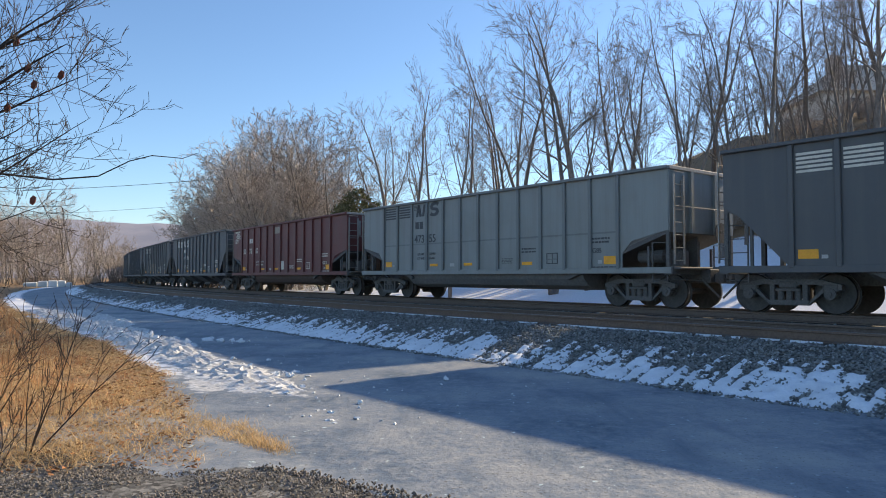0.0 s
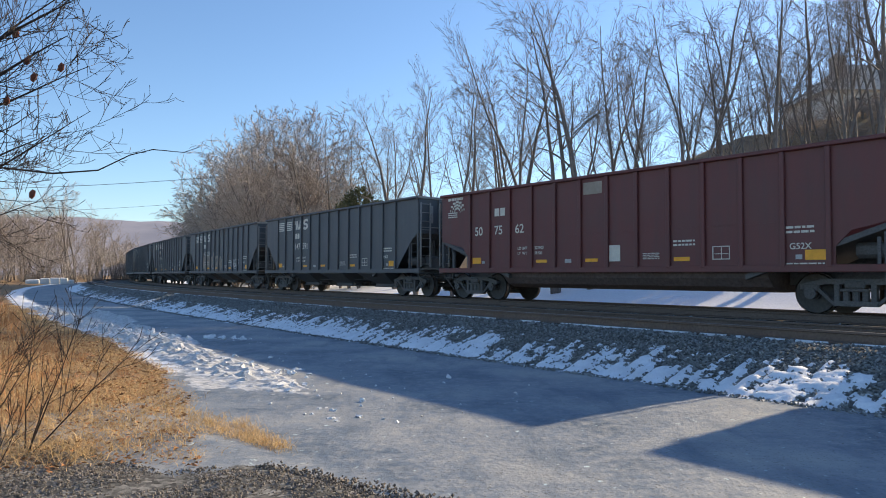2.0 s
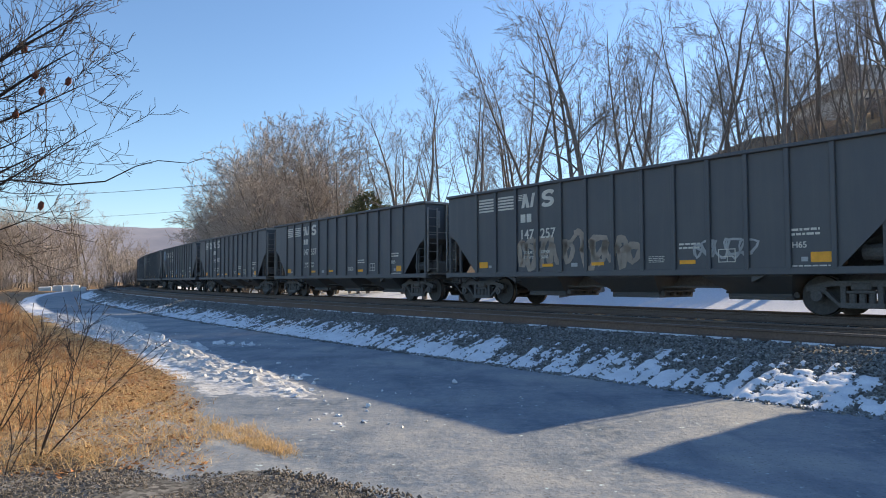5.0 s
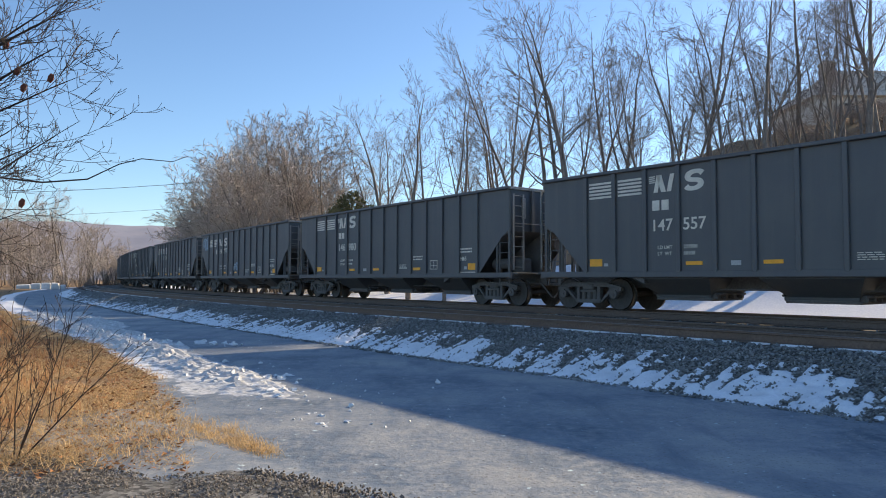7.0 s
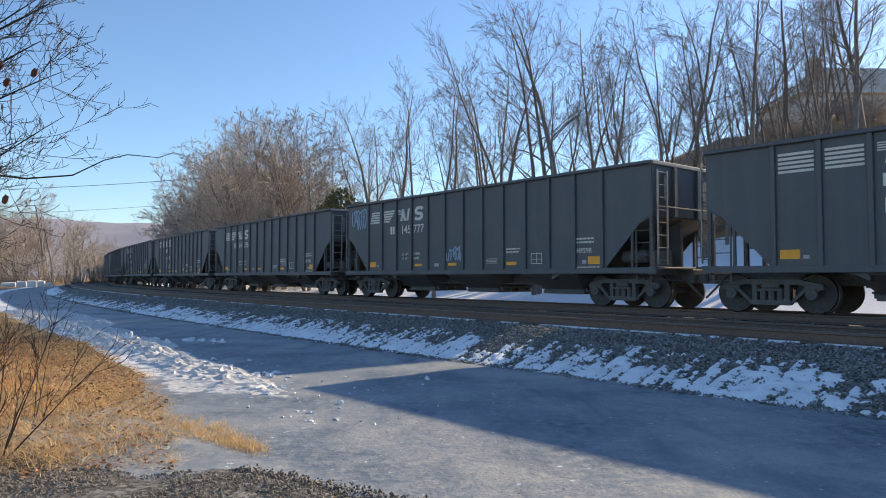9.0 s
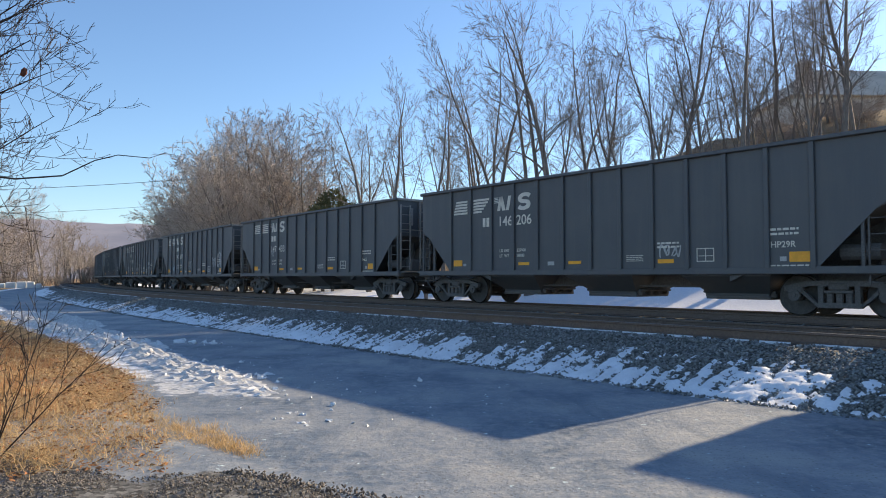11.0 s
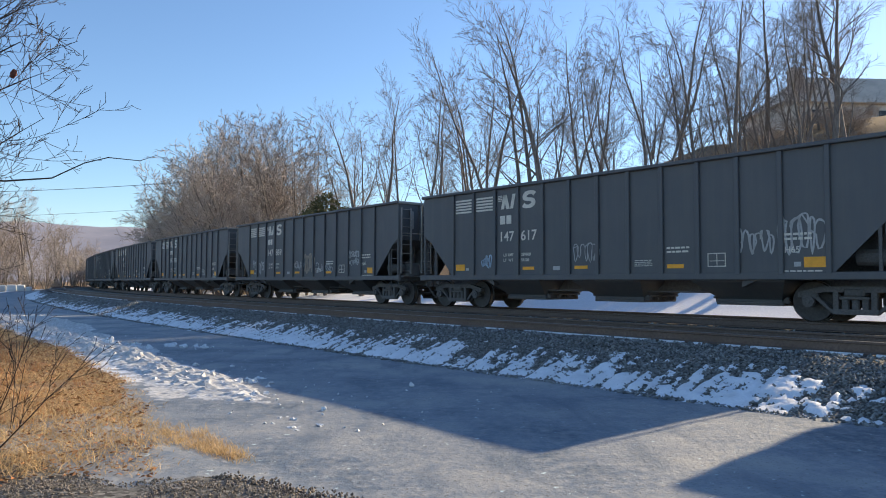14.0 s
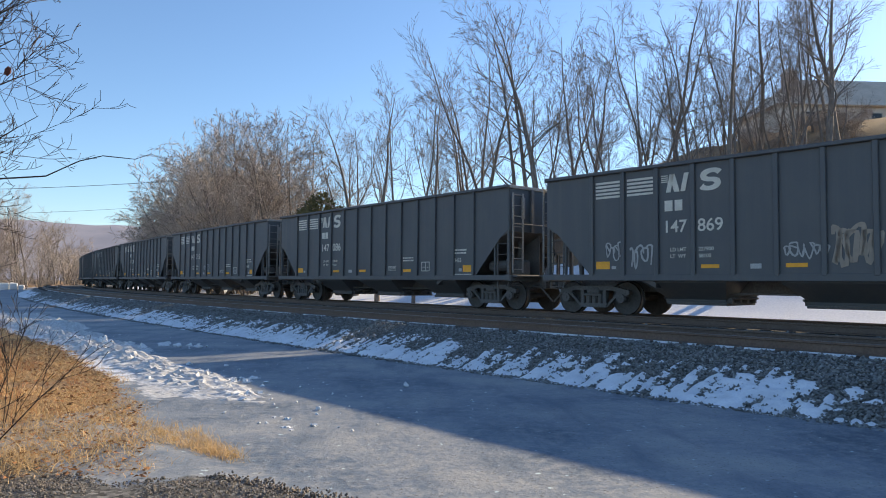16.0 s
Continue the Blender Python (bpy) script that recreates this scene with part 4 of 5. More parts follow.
# ---------------------------------------------------------------- dry plants
def blade(verts, faces, p, h, lean, w, rnd):
    a = rnd.uniform(0, 6.28)
    side = Vector((math.cos(a), math.sin(a), 0)) * w
    b = rnd.uniform(0, 6.28)
    out = Vector((math.cos(b), math.sin(b), 0)) * lean
    base = len(verts)
    p = Vector(p)
    for t, q in ((0.0, 1.0), (0.5, 0.8), (1.0, 0.25)):
        c = p + Vector((0, 0, h * (t - 0.25 * t * t * lean / max(h, 0.01)))) + out * t * t
        verts += [c - side * q, c + side * q]
    faces += [(base, base + 1, base + 3, base + 2), (base + 2, base + 3, base + 5, base + 4)]


def weed_edge(s):
    return verge_line(s) + 0.22 * nz(s * 0.7, 2.2) + 0.2 * nz(s * 2.1, 5.5)


def is_weedy(x, y, s, d):
    line = 5.85 + 0.3 * nz(x * 1.4, 3.3)                     # gravel begins nearer than this
    return d > weed_edge(s) and y > line


def dry_grass():
    rnd = random.Random(21)
    verts, faces = [], []
    for k in range(7600):
        s = rnd.uniform(-1, 34) if k % 3 else rnd.uniform(-1, 12)
        d = verge_line(s) - 0.2 + abs(rnd.gauss(0, 2.3))
        x, y = on_curve(s, d)
        if not is_weedy(x, y, s, d) or nz(x * 0.9, y * 0.9, 7) < -0.28:
            continue
        z = height(s, d, x, y)
        hh = rnd.uniform(0.05, 0.17) * (0.6 + 0.6 * smooth(8.2, 10.5, d))
        for i in range(rnd.randint(14, 24)):
            blade(verts, faces, (x + rnd.gauss(0, 0.10), y + rnd.gauss(0, 0.10), z - 0.01), hh * rnd.uniform(0.25, 1.15), rnd.uniform(0.3, 2.2) * hh, rnd.uniform(0.0014, 0.0030) * (1 + y / 14), rnd)
    tuft = [(-2.85 + 1.36 * t + rnd.gauss(0, 0.06 + 0.10 * (1 - t)), 7.70 - 1.26 * t + rnd.gauss(0, 0.06 + 0.10 * (1 - t))) for t in [i / 90 for i in range(91)]]
    for x, y in tuft:                                        # a spit of grass that runs out onto the ice
        for i in range(30):
            blade(verts, faces, (x + rnd.gauss(0, 0.06), y + rnd.gauss(0, 0.06), 0.0), rnd.uniform(0.03, 0.12), rnd.uniform(0.03, 0.16), 0.0025, rnd)
    tagged(data_ob("dry_grass", verts, faces, M_STRAW), "straw-coloured dry grass on the road's verge", "grass", kind="stuff")
    verts, faces = [], []
    for k in range(2600):                                    # taller russet stalks, thicker away from the road
        s = rnd.uniform(2, 46)
        d = verge_line(s) + 0.7 + abs(rnd.gauss(0, 3.4))
        x, y = on_curve(s, d)
        if not is_weedy(x, y, s, d) or rnd.random() > smooth(0.4, 2.8, d - verge_line(s)) + 0.08:
            continue
        z = height(s, d, x, y)
        hh = rnd.uniform(0.3, 0.75) * (0.35 + 0.35 * smooth(9, 12, d) + 0.4 * smooth(12, 22, s))
        for i in range(7):
            blade(verts, faces, (x + rnd.gauss(0, 0.07), y + rnd.gauss(0, 0.07), z - 0.01), hh * rnd.uniform(0.6, 1.1), rnd.uniform(0.05, 0.5) * hh, rnd.uniform(0.0025, 0.005) * (1 + y / 18), rnd)
    tagged(data_ob("weed_stalks", verts, faces, M_STALK), "russet dead weed stalks on the road's verge", "weeds", kind="stuff")
    verts, faces = [], []
    for k in range(9000):                                    # fallen leaves
        s = rnd.uniform(-2, 14)
        d = verge_line(s) + abs(rnd.gauss(0, 2.2))
        x, y = on_curve(s, d)
        if not is_weedy(x, y + 0.25, s, d):
            continue
        z = height(s, d, x, y) + rnd.uniform(0.005, 0.04)
        a, r = rnd.uniform(0, 6.28), rnd.uniform(0.012, 0.032)
        b = len(verts)
        for q, u in ((0, 1.2), (1.57, 0.6), (3.14, 1.0), (4.71, 0.6)):
            verts.append((x + r * u * math.cos(a + q), y + r * u * math.sin(a + q), z + rnd.uniform(-0.4, 0.7) * r))
        faces += [(b, b + 1, b + 2), (b, b + 2, b + 3)]
    tagged(data_ob("leaf_litter", verts, faces, M_LITTER), "orange-brown fallen leaves under the weeds", "leaves", kind="stuff")


# ---------------------------------------------------------------- bare trees
def bend(p, d, length, n, rnd, wob, rise):
    pts, q = [p.copy()], p.copy()
    d = d.normalized()
    for i in range(n):
        d = (d + Vector((rnd.gauss(0, wob), rnd.gauss(0, wob), rnd.gauss(0, wob) + rise))).normalized()
        q = q + d * (length / n)
        pts.append(q.copy())
    return pts


def grow(wood, twig, p, d, length, r, level, rnd, cfg):
    n = cfg["segs"][level]
    pts = bend(p, d, length, n, rnd, cfg["wob"][level], cfg["rise"][level])
    end = 0.10 if level == 0 else 0.25
    radii = [max(cfg["thin"], r * (1 - (1 - end) * i / n)) for i in range(n + 1)]
    tube(*(wood if level < cfg["split"] else twig), pts, radii, cfg["sides"][level])
    if level + 1 >= len(cfg["kids"]) + 1 or level >= len(cfg["kids"]):
        return
    lo = cfg["start"][level]
    for k in range(cfg["kids"][level]):
        t = lo + (1 - lo) * ((k + rnd.random()) / cfg["kids"][level])
        f = t * n
        i = min(n - 1, int(f))
        q = pts[i].lerp(pts[i + 1], f - i)
        along = (pts[i + 1] - pts[i]).normalized()
        side = along.cross(Vector((rnd.gauss(0, 1), rnd.gauss(0, 1), rnd.gauss(0, 1)))).normalized()
        ang = radians(rnd.uniform(*cfg["angle"][level]))
        nd = along * math.cos(ang) + side * math.sin(ang)
        rr = r * (1 - (1 - end) * t) * cfg["ratio"][level]
        grow(wood, twig, q, nd, length * cfg["len"][level] * rnd.uniform(0.6, 1.25) * (1.15 - 0.55 * t), rr, level + 1, rnd, cfg)


TALL = dict(segs=[10, 7, 4, 2], wob=[0.085, 0.12, 0.10, 0.06], rise=[0.035, 0.05, 0.04, 0.02], kids=[13, 7, 6], start=[0.40, 0.18, 0.12], angle=[(26, 56), (22, 50), (20, 48)],
            ratio=[0.42, 0.42, 0.55], len=[0.30, 0.45, 0.48], sides=[7, 4, 3, 3], split=2, thin=0.0068)
WIDE = dict(segs=[8, 6, 4, 2], wob=[0.08, 0.13, 0.10, 0.06], rise=[0.02, 0.04, 0.02, 0.0], kids=[16, 9, 8], start=[0.16, 0.2, 0.12], angle=[(30, 66), (25, 55), (22, 52)],
            ratio=[0.44, 0.42, 0.55], len=[0.38, 0.44, 0.46], sides=[6, 4, 3, 3], split=2, thin=0.0105)
DOME = dict(segs=[6, 5, 3, 2], wob=[0.07, 0.12, 0.10, 0.06], rise=[0.01, 0.02, 0.01, 0.0], kids=[9, 7, 5], start=[0.15, 0.15, 0.1], angle=[(25, 60), (25, 58), (24, 55)],
            ratio=[0.46, 0.46, 0.6], len=[0.40, 0.44, 0.46], sides=[5, 3, 3, 3], split=2, thin=0.0125)
# the skyline of the wood along the curve: bearing and level of the tops
SKYLINE = ((270, 392), (300, 366), (340, 328), (385, 296), (415, 268), (450, 208), (500, 193), (555, 203), (590, 165), (620, 140))


def skyline(px):
    for (ax, ay), (bx, by) in zip(SKYLINE, SKYLINE[1:]):
        if px <= bx:
            return ay + (by - ay) * max(0.0, (px - ax) / (bx - ax))
    return SKYLINE[-1][1]


def tree_kind(seed, h, r, cfg, leaders=1, twigs=None):
    rnd = random.Random(seed)
    wood, twig = ([], []), ([], [])
    for k in range(leaders):
        a = rnd.uniform(0, 6.28)
        tilt = rnd.uniform(0.02, 0.08) if leaders == 1 else rnd.uniform(0.08, 0.18)
        grow(wood, twig, Vector((0.12 * k * math.cos(a), 0.12 * k * math.sin(a), -0.4)), Vector((tilt * math.cos(a), tilt * math.sin(a), 1)), h * rnd.uniform(0.9, 1.05), r * (1 if leaders == 1 else 0.75), 0, rnd, cfg)
    tree = new("bare_tree")
    data_ob("trunk", wood[0], wood[1], M_BARK, tree, smooth_shade=True)
    data_ob("crown", twig[0], twig[1], twigs or M_TWIG, tree)
    return tree


def dome_kind(seed, h, material):
    """A tree of many leaders that spread from low down into a rounded crown."""
    rnd = random.Random(seed)
    wood, twig = ([], []), ([], [])
    for k in range(5):
        a = 6.28 * k / 5 + rnd.uniform(-0.4, 0.4)
        tilt = 0.06 if k == 0 else rnd.uniform(0.25, 0.6)
        grow(wood, twig, Vector((0.15 * math.cos(a), 0.15 * math.sin(a), -0.3)), Vector((tilt * math.cos(a), tilt * math.sin(a), 1)), h * (1.0 if k == 0 else rnd.uniform(0.78, 0.98)), 0.11, 0, rnd, DOME)
    tree = new("bare_tree")
    data_ob("trunk", wood[0], wood[1], M_BARK, tree, smooth_shade=True)
    data_ob("crown", twig[0], twig[1], material, tree)
    return tree


def shrub_kind(seed, h, material, stems=11, name="thicket_shrub"):
    rnd = random.Random(seed)
    wood, twig = ([], []), ([], [])
    cfg = dict(segs=[6, 4, 3], wob=[0.12, 0.18, 0.2], rise=[-0.03, 0.03, 0.02], kids=[11, 7], start=[0.2, 0.1], angle=[(25, 65), (25, 70)], ratio=[0.5, 0.6], len=[0.42, 0.5], sides=[4, 3, 3], split=1, thin=0.010)
    for k in range(stems):
        a = rnd.uniform(0, 6.28)
        grow(wood, twig, Vector((rnd.gauss(0, 0.35), rnd.gauss(0, 0.35), -0.1)), Vector((math.cos(a) * rnd.uniform(0.15, 0.7), math.sin(a) * rnd.uniform(0.15, 0.7), 1)), h * rnd.uniform(0.7, 1.1), 0.03, 0, rnd, cfg)
    ob = new(name)
    data_ob("base", wood[0], wood[1], material, ob)
    data_ob("crown", twig[0], twig[1], material, ob)
    return ob


def cedar():
    rnd = random.Random(77)
    verts, faces = [], []
    tv, tf = [], []
    tube(tv, tf, [Vector((0, 0, -0.3)), Vector((0.05, 0, 3)), Vector((0, 0.05, 7.4))], [0.16, 0.11, 0.02], 6)
    for k in range(4200):
        z = 0.5 + 7.2 * rnd.random() ** 0.9
        a = rnd.uniform(0, 6.28)
        lim = 2.9 * (1 - (z / 8.0) ** 3.0) * (0.75 + 0.35 * math.sin(3 * a + z * 1.7) + 0.2 * rnd.random())
        q = lim * math.sqrt(rnd.random()) if rnd.random() < 0.35 else lim * rnd.uniform(0.75, 1.05)
        c = Vector((q * math.cos(a), q * math.sin(a), z + rnd.uniform(-0.2, 0.2)))
        ln = rnd.uniform(0.12, 0.30)
        d = Vector((math.cos(a) * 0.6 + rnd.gauss(0, 0.35), math.sin(a) * 0.6 + rnd.gauss(0, 0.35), rnd.uniform(0.1, 0.9))).normalized()
        sd = d.cross(Vector((rnd.gauss(0, 1), rnd.gauss(0, 1), rnd.gauss(0, 1)))).normalized() * ln * 0.28
        b = len(verts)
        verts += [c, c + d * ln * 0.5 + sd, c + d * ln, c + d * ln * 0.5 - sd]
        faces.append((b, b + 1, b + 2, b + 3))
    ob = new("cedar_tree")
    data_ob("trunk", tv, tf, M_BARK, ob)
    data_ob("crown", verts, faces, M_CEDAR, ob)
    return ob


def plant(proto, x, y, size, turn, used, label, cat, group, lean=0.0, drop=0.0):
    s, d = curve_sd(x, y)
    m = pose(x, y, height(s, d, x, y) - drop, lean, lean * 0.6, turn)
    if proto in used:
        ob = copy_thing(proto, m)
    else:
        ob = proto
        ob.matrix_basis = m
        used.add(proto)
    ob.scale = (size, size, size)
    tagged(ob, label, cat, group)
    return ob


def at_view(px, depth):
    """Ground place on the bearing of a tree, as seen from the road where the viewer stands."""
    return (px - 784) / 1230.5 * depth, depth


def woods():
    rnd = random.Random(4)
    used = set()
    tall = [tree_kind(101, 15.5, 0.22, TALL), tree_kind(102, 17.0, 0.26, TALL), tree_kind(103, 14.5, 0.14, TALL), tree_kind(104, 16.0, 0.24, TALL, 2), tree_kind(105, 15.0, 0.21, TALL, 2), tree_kind(106, 13.5, 0.12, TALL)]
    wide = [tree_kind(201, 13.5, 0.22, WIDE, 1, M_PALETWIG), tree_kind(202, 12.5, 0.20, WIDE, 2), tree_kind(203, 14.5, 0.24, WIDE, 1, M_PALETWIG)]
    shrubs = [shrub_kind(401, 3.6, M_PALETWIG), shrub_kind(402, 2.8, M_PALETWIG, 13)]
    hill_label = "tall slender bare tree with grey-brown bark on the hillside"
    # the row of trunks that stands out along the crest
    row = [(735, 45, 0), (800, 42, 2), (862, 44, 5), (905, 42, 1), (978, 37, 3), (1045, 36, 1), (1098, 39, 5), (1132, 41, 2), (1165, 42, 5), (1196, 37, 4), (1238, 40, 2), (1285, 36, 3), (1325, 37, 5), (1368, 35, 0),
           (1402, 40, 2), (1440, 37, 5), (1476, 36, 4), (1512, 40, 2), (1540, 34, 1), (1580, 37, 0), (1012, 44, 2), (940, 46, 4), (830, 48, 0), (768, 50, 2), (700, 52, 1), (655, 58, 4), (618, 60, 2), (690, 60, 3),
           (1260, 45, 0), (1345, 46, 4), (1425, 48, 1), (1215, 48, 5), (1120, 50, 0), (1075, 46, 4), (1000, 52, 5), (885, 54, 3), (1490, 46, 5), (1555, 44, 2)]
    for px, dep, k in row:
        x, y = at_view(px + rnd.uniform(-4, 4), dep)
        plant(tall[k], x, y, rnd.uniform(0.86, 1.06) * (0.93 if px > 1180 else 1.0), rnd.uniform(0, 360), used, hill_label, "tree", "hillside trees", rnd.uniform(-2.5, 2.5), 0.1)
    for i in range(30):                                       # slender poles between them
        px = rnd.uniform(1000, 1570)
        x, y = at_view(px, rnd.uniform(36, 52))
        plant(tall[rnd.choice((2, 5))], x, y, rnd.uniform(0.55, 0.85), rnd.uniform(0, 360), used, "thin crooked bare sapling on the hillside", "tree", "hillside trees", rnd.uniform(-6, 6), 0.1)
    for i in range(7):                                        # fills behind the row
        px = rnd.uniform(640, 1560)
        x, y = at_view(px, rnd.uniform(48, 72))
        plant(tall[rnd.randrange(6)], x, y, rnd.uniform(0.62, 0.9), rnd.uniform(0, 360), used, hill_label, "tree", "hillside trees", rnd.uniform(-3, 3), 0.1)
    wood_label = "spreading bare tree in the dense wood along the curve"
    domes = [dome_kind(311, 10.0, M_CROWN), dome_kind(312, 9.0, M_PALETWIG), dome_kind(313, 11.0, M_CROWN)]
    tops = {k: max(v.co.z for c in k.children for v in c.data.vertices) for k in domes + wide + tall}
    for i in range(62):
        s, d = rnd.uniform(44, 116), -12.8 - abs(rnd.gauss(0, 5.5))
        x, y = on_curve(s, d)
        px = 784 + 1230.5 * x / y
        if px > 625:
            continue
        front = d > -16
        level = skyline(px) + (rnd.uniform(18, 95) if front else rnd.uniform(-6, 34))
        kind = domes[i % 3] if front or px < 440 or i % 3 else tall[rnd.choice((0, 1, 3))]
        z0 = height(*curve_sd(x, y), x, y)
        want = 1.6 + (491 - level) / 1230.5 * y - z0
        if want < 2.0:
            continue
        plant(kind, x, y, want / tops[kind], rnd.uniform(0, 360), used, "low pale-twigged bare tree at the wood's edge" if front else wood_label, "tree", "wood along the curve", rnd.uniform(-3, 3), 0.1)
    for i, (px, dep) in enumerate(((462, 84), (505, 80), (548, 76), (486, 88), (575, 72))):     # taller heads that stand out of it
        x, y = at_view(px, dep)
        z0 = height(*curve_sd(x, y), x, y)
        plant(wide[i % 3], x, y, (1.6 + (491 - skyline(px) + 8) / 1230.5 * y - z0) / tops[wide[i % 3]], 70 * i, used, wood_label, "tree", "wood along the curve", 0, 0.1)
    for i in range(44):
        s, d = rnd.uniform(8, 114), -26.0 - abs(rnd.gauss(0, 5))
        if s > 48:
            d += 11
        x, y = on_curve(s, d)
        plant(shrubs[i % 2], x, y, rnd.uniform(0.4, 0.8) if s > 48 else rnd.uniform(0.2, 0.4), rnd.uniform(0, 360), used, "tangled leafless brown shrub on the slope", "shrub", "slope shrubs", 0, 0.05)
    for i in range(90):                                       # brush below the house
        x, y = at_view(rnd.uniform(1180, 1640), rnd.uniform(40, 56))
        plant(shrubs[i % 2], x, y, rnd.uniform(0.28, 0.55), rnd.uniform(0, 360), used, "tangled leafless brown shrub on the slope", "shrub", "slope shrubs", 0, 0.05)
    ced = cedar()
    for px, dep, k in ((632, 56, 1.05), (600, 58, 0.85), (662, 57, 0.9), (615, 57, 0.95)):
        x, y = at_view(px, dep)
        plant(ced, x, y, k, px, used, "dark olive-green cedar at the wood's edge", "tree", "cedars", 0, 0.1)
    # distance haze over these far trees is put into their pale twig colour
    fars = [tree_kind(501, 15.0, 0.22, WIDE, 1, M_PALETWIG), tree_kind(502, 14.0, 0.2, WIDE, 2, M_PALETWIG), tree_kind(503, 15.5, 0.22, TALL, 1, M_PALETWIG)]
    for i in range(62):                                       # trees beyond the road's far end
        px = rnd.uniform(-160, 240) if i % 3 else rnd.uniform(-160, 130)
        dep = rnd.uniform(135, 200)
        x, y = at_view(px, dep)
        top = 1.0 - 0.45 * smooth(130, 240, px)
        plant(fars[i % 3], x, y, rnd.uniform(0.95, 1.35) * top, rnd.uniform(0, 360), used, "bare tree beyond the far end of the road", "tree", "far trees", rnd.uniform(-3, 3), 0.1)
    for i in range(60):
        x, y = at_view(rnd.uniform(-160, 262), rnd.uniform(118, 150))
        plant((shrubs + domes)[i % 4], x, y, rnd.uniform(0.5, 0.9), rnd.uniform(0, 360), used, "pale brown thicket beyond the far end of the road", "shrub", "far thicket", 0, 0.1)


def roadside_tree():
    """A tree beside the viewer, whose limbs reach into the view from the left."""
    rnd = random.Random(9)
    wood, twig = ([], []), ([], [])
    base = Vector((-5.9, 4.6, 0.0))
    trunk = bend(base + Vector((0, 0, -0.1)), Vector((0.12, 0.05, 1)), 6.5, 9, rnd, 0.05, 0.02)
    tube(*wood, trunk, [0.15 - 0.012 * i for i in range(10)], 8)
    cfg = dict(segs=[12, 10, 7, 5], wob=[0.035, 0.07, 0.08, 0.08], rise=[0.0, 0.06, 0.08, 0.08], kids=[15, 5, 3], start=[0.18, 0.15, 0.15], angle=[(28, 80), (25, 70), (25, 65)],
               ratio=[0.42, 0.55, 0.6], len=[0.42, 0.48, 0.5], sides=[6, 4, 3, 3], split=1, thin=0.0021)
    D = 5.2

    def spot(px, py, dep):
        return Vector(((px - 784) / 1230.5 * dep, dep, 1.6 + (491 - py) / 1230.5 * dep))
    limbs = [((-260, 330), (90, 55), 0.030, 5.0), ((-240, 420), (60, 230), 0.024, 5.4), ((-250, 300), (150, 130), 0.022, 5.2), ((-230, 240), (60, -60), 0.026, 4.8), ((-260, 430), (190, 300), 0.019, 5.3), ((-240, 480), (60, 350), 0.018, 5.6), ((-200, 200), (130, 10), 0.022, 5.5)]
    for (ax, ay), (bx, by), r, dep in limbs:
        a, b = spot(ax, ay, dep + rnd.uniform(-0.5, 0.5)), spot(bx, by, dep)
        near = min(trunk, key=lambda q: (q - a).length)
        tube(*wood, [near, near.lerp(a, 0.5) + Vector((0, 0, 0.05)), a], [r * 1.5, r * 1.25, r], 6)
        grow(wood, twig, a, b - a, (b - a).length, r, 0, rnd, cfg)
    # one long bare shoot that ends in a fine upturned tip
    pts = [spot(-120, 325, 5.3), spot(0, 308, 5.3), spot(90, 318, 5.3), spot(170, 312, 5.3), spot(225, 285, 5.3), spot(265, 275, 5.3), spot(320, 280, 5.3), spot(348, 270, 5.3)]
    tube(*twig, pts, [0.010, 0.008, 0.007, 0.006, 0.005, 0.004, 0.003, 0.002], 4)
    tree = new("roadside_tree")
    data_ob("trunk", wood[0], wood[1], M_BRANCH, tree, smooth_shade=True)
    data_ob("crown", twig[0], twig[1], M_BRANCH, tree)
    for px, py in ((18, 70), (52, 148), (40, 118), (100, 130), (55, 355), (5, 190)):
        bm = bmesh.new()
        bmesh.ops.create_icosphere(bm, subdivisions=1, radius=0.02)
        for v in bm.verts:
            v.co = Vector((v.co.x * 1.4 + 0.01 * nz(v.co.x * 60, px), v.co.y * 0.6, v.co.z * 1.9 + 0.3 * v.co.x))
        o = mesh_ob("curled_leaf", bm, M_LEAF, tree, "curled red-brown dead leaf")
        o.location = spot(px, py, 5.1)
    tagged(tree, "bare tree with fine drooping twigs and a few dead leaves", "tree")


def roadside_saplings():
    rnd = random.Random(31)

    def spot(px, py, dep):
        return Vector(((px - 784) / 1230.5 * dep, dep, 1.6 + (491 - py) / 1230.5 * dep))
    cfg = dict(segs=[7, 5, 3], wob=[0.035, 0.08, 0.1], rise=[0.0, 0.02, 0.02], kids=[5, 3], start=[0.3, 0.2], angle=[(14, 34), (15, 40)], ratio=[0.55, 0.6], len=[0.42, 0.45], sides=[5, 4, 3], split=1, thin=0.0025)
    for foot, tips, r in (((55, 800), ((85, 645), (258, 590), (40, 560), (150, 560)), 0.020), ((110, 745), ((140, 545), (118, 530), (205, 600)), 0.011), ((-25, 760), ((120, 560), (60, 545), (30, 600)), 0.016),
                          ((-60, 700), ((75, 590), (20, 520), (95, 560)), 0.013), ((5, 830), ((20, 700), (60, 690)), 0.010)):
        dep = 1.55 * 1230.5 / (foot[1] - 491)
        a = spot(*foot, dep)
        ob = new("leafless_sapling")
        for tip in tips:
            wood = ([], [])
            b = spot(*tip, dep + rnd.uniform(-0.4, 0.3))
            grow(wood, wood, a + Vector((rnd.gauss(0, 0.02), 0, -0.08)), b - a, (b - a).length, r * rnd.uniform(0.35, 0.6), 0, rnd, cfg)
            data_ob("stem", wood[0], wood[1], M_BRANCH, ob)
        tagged(ob, "thin dark leafless sapling among dry weeds", "sapling", "verge saplings")


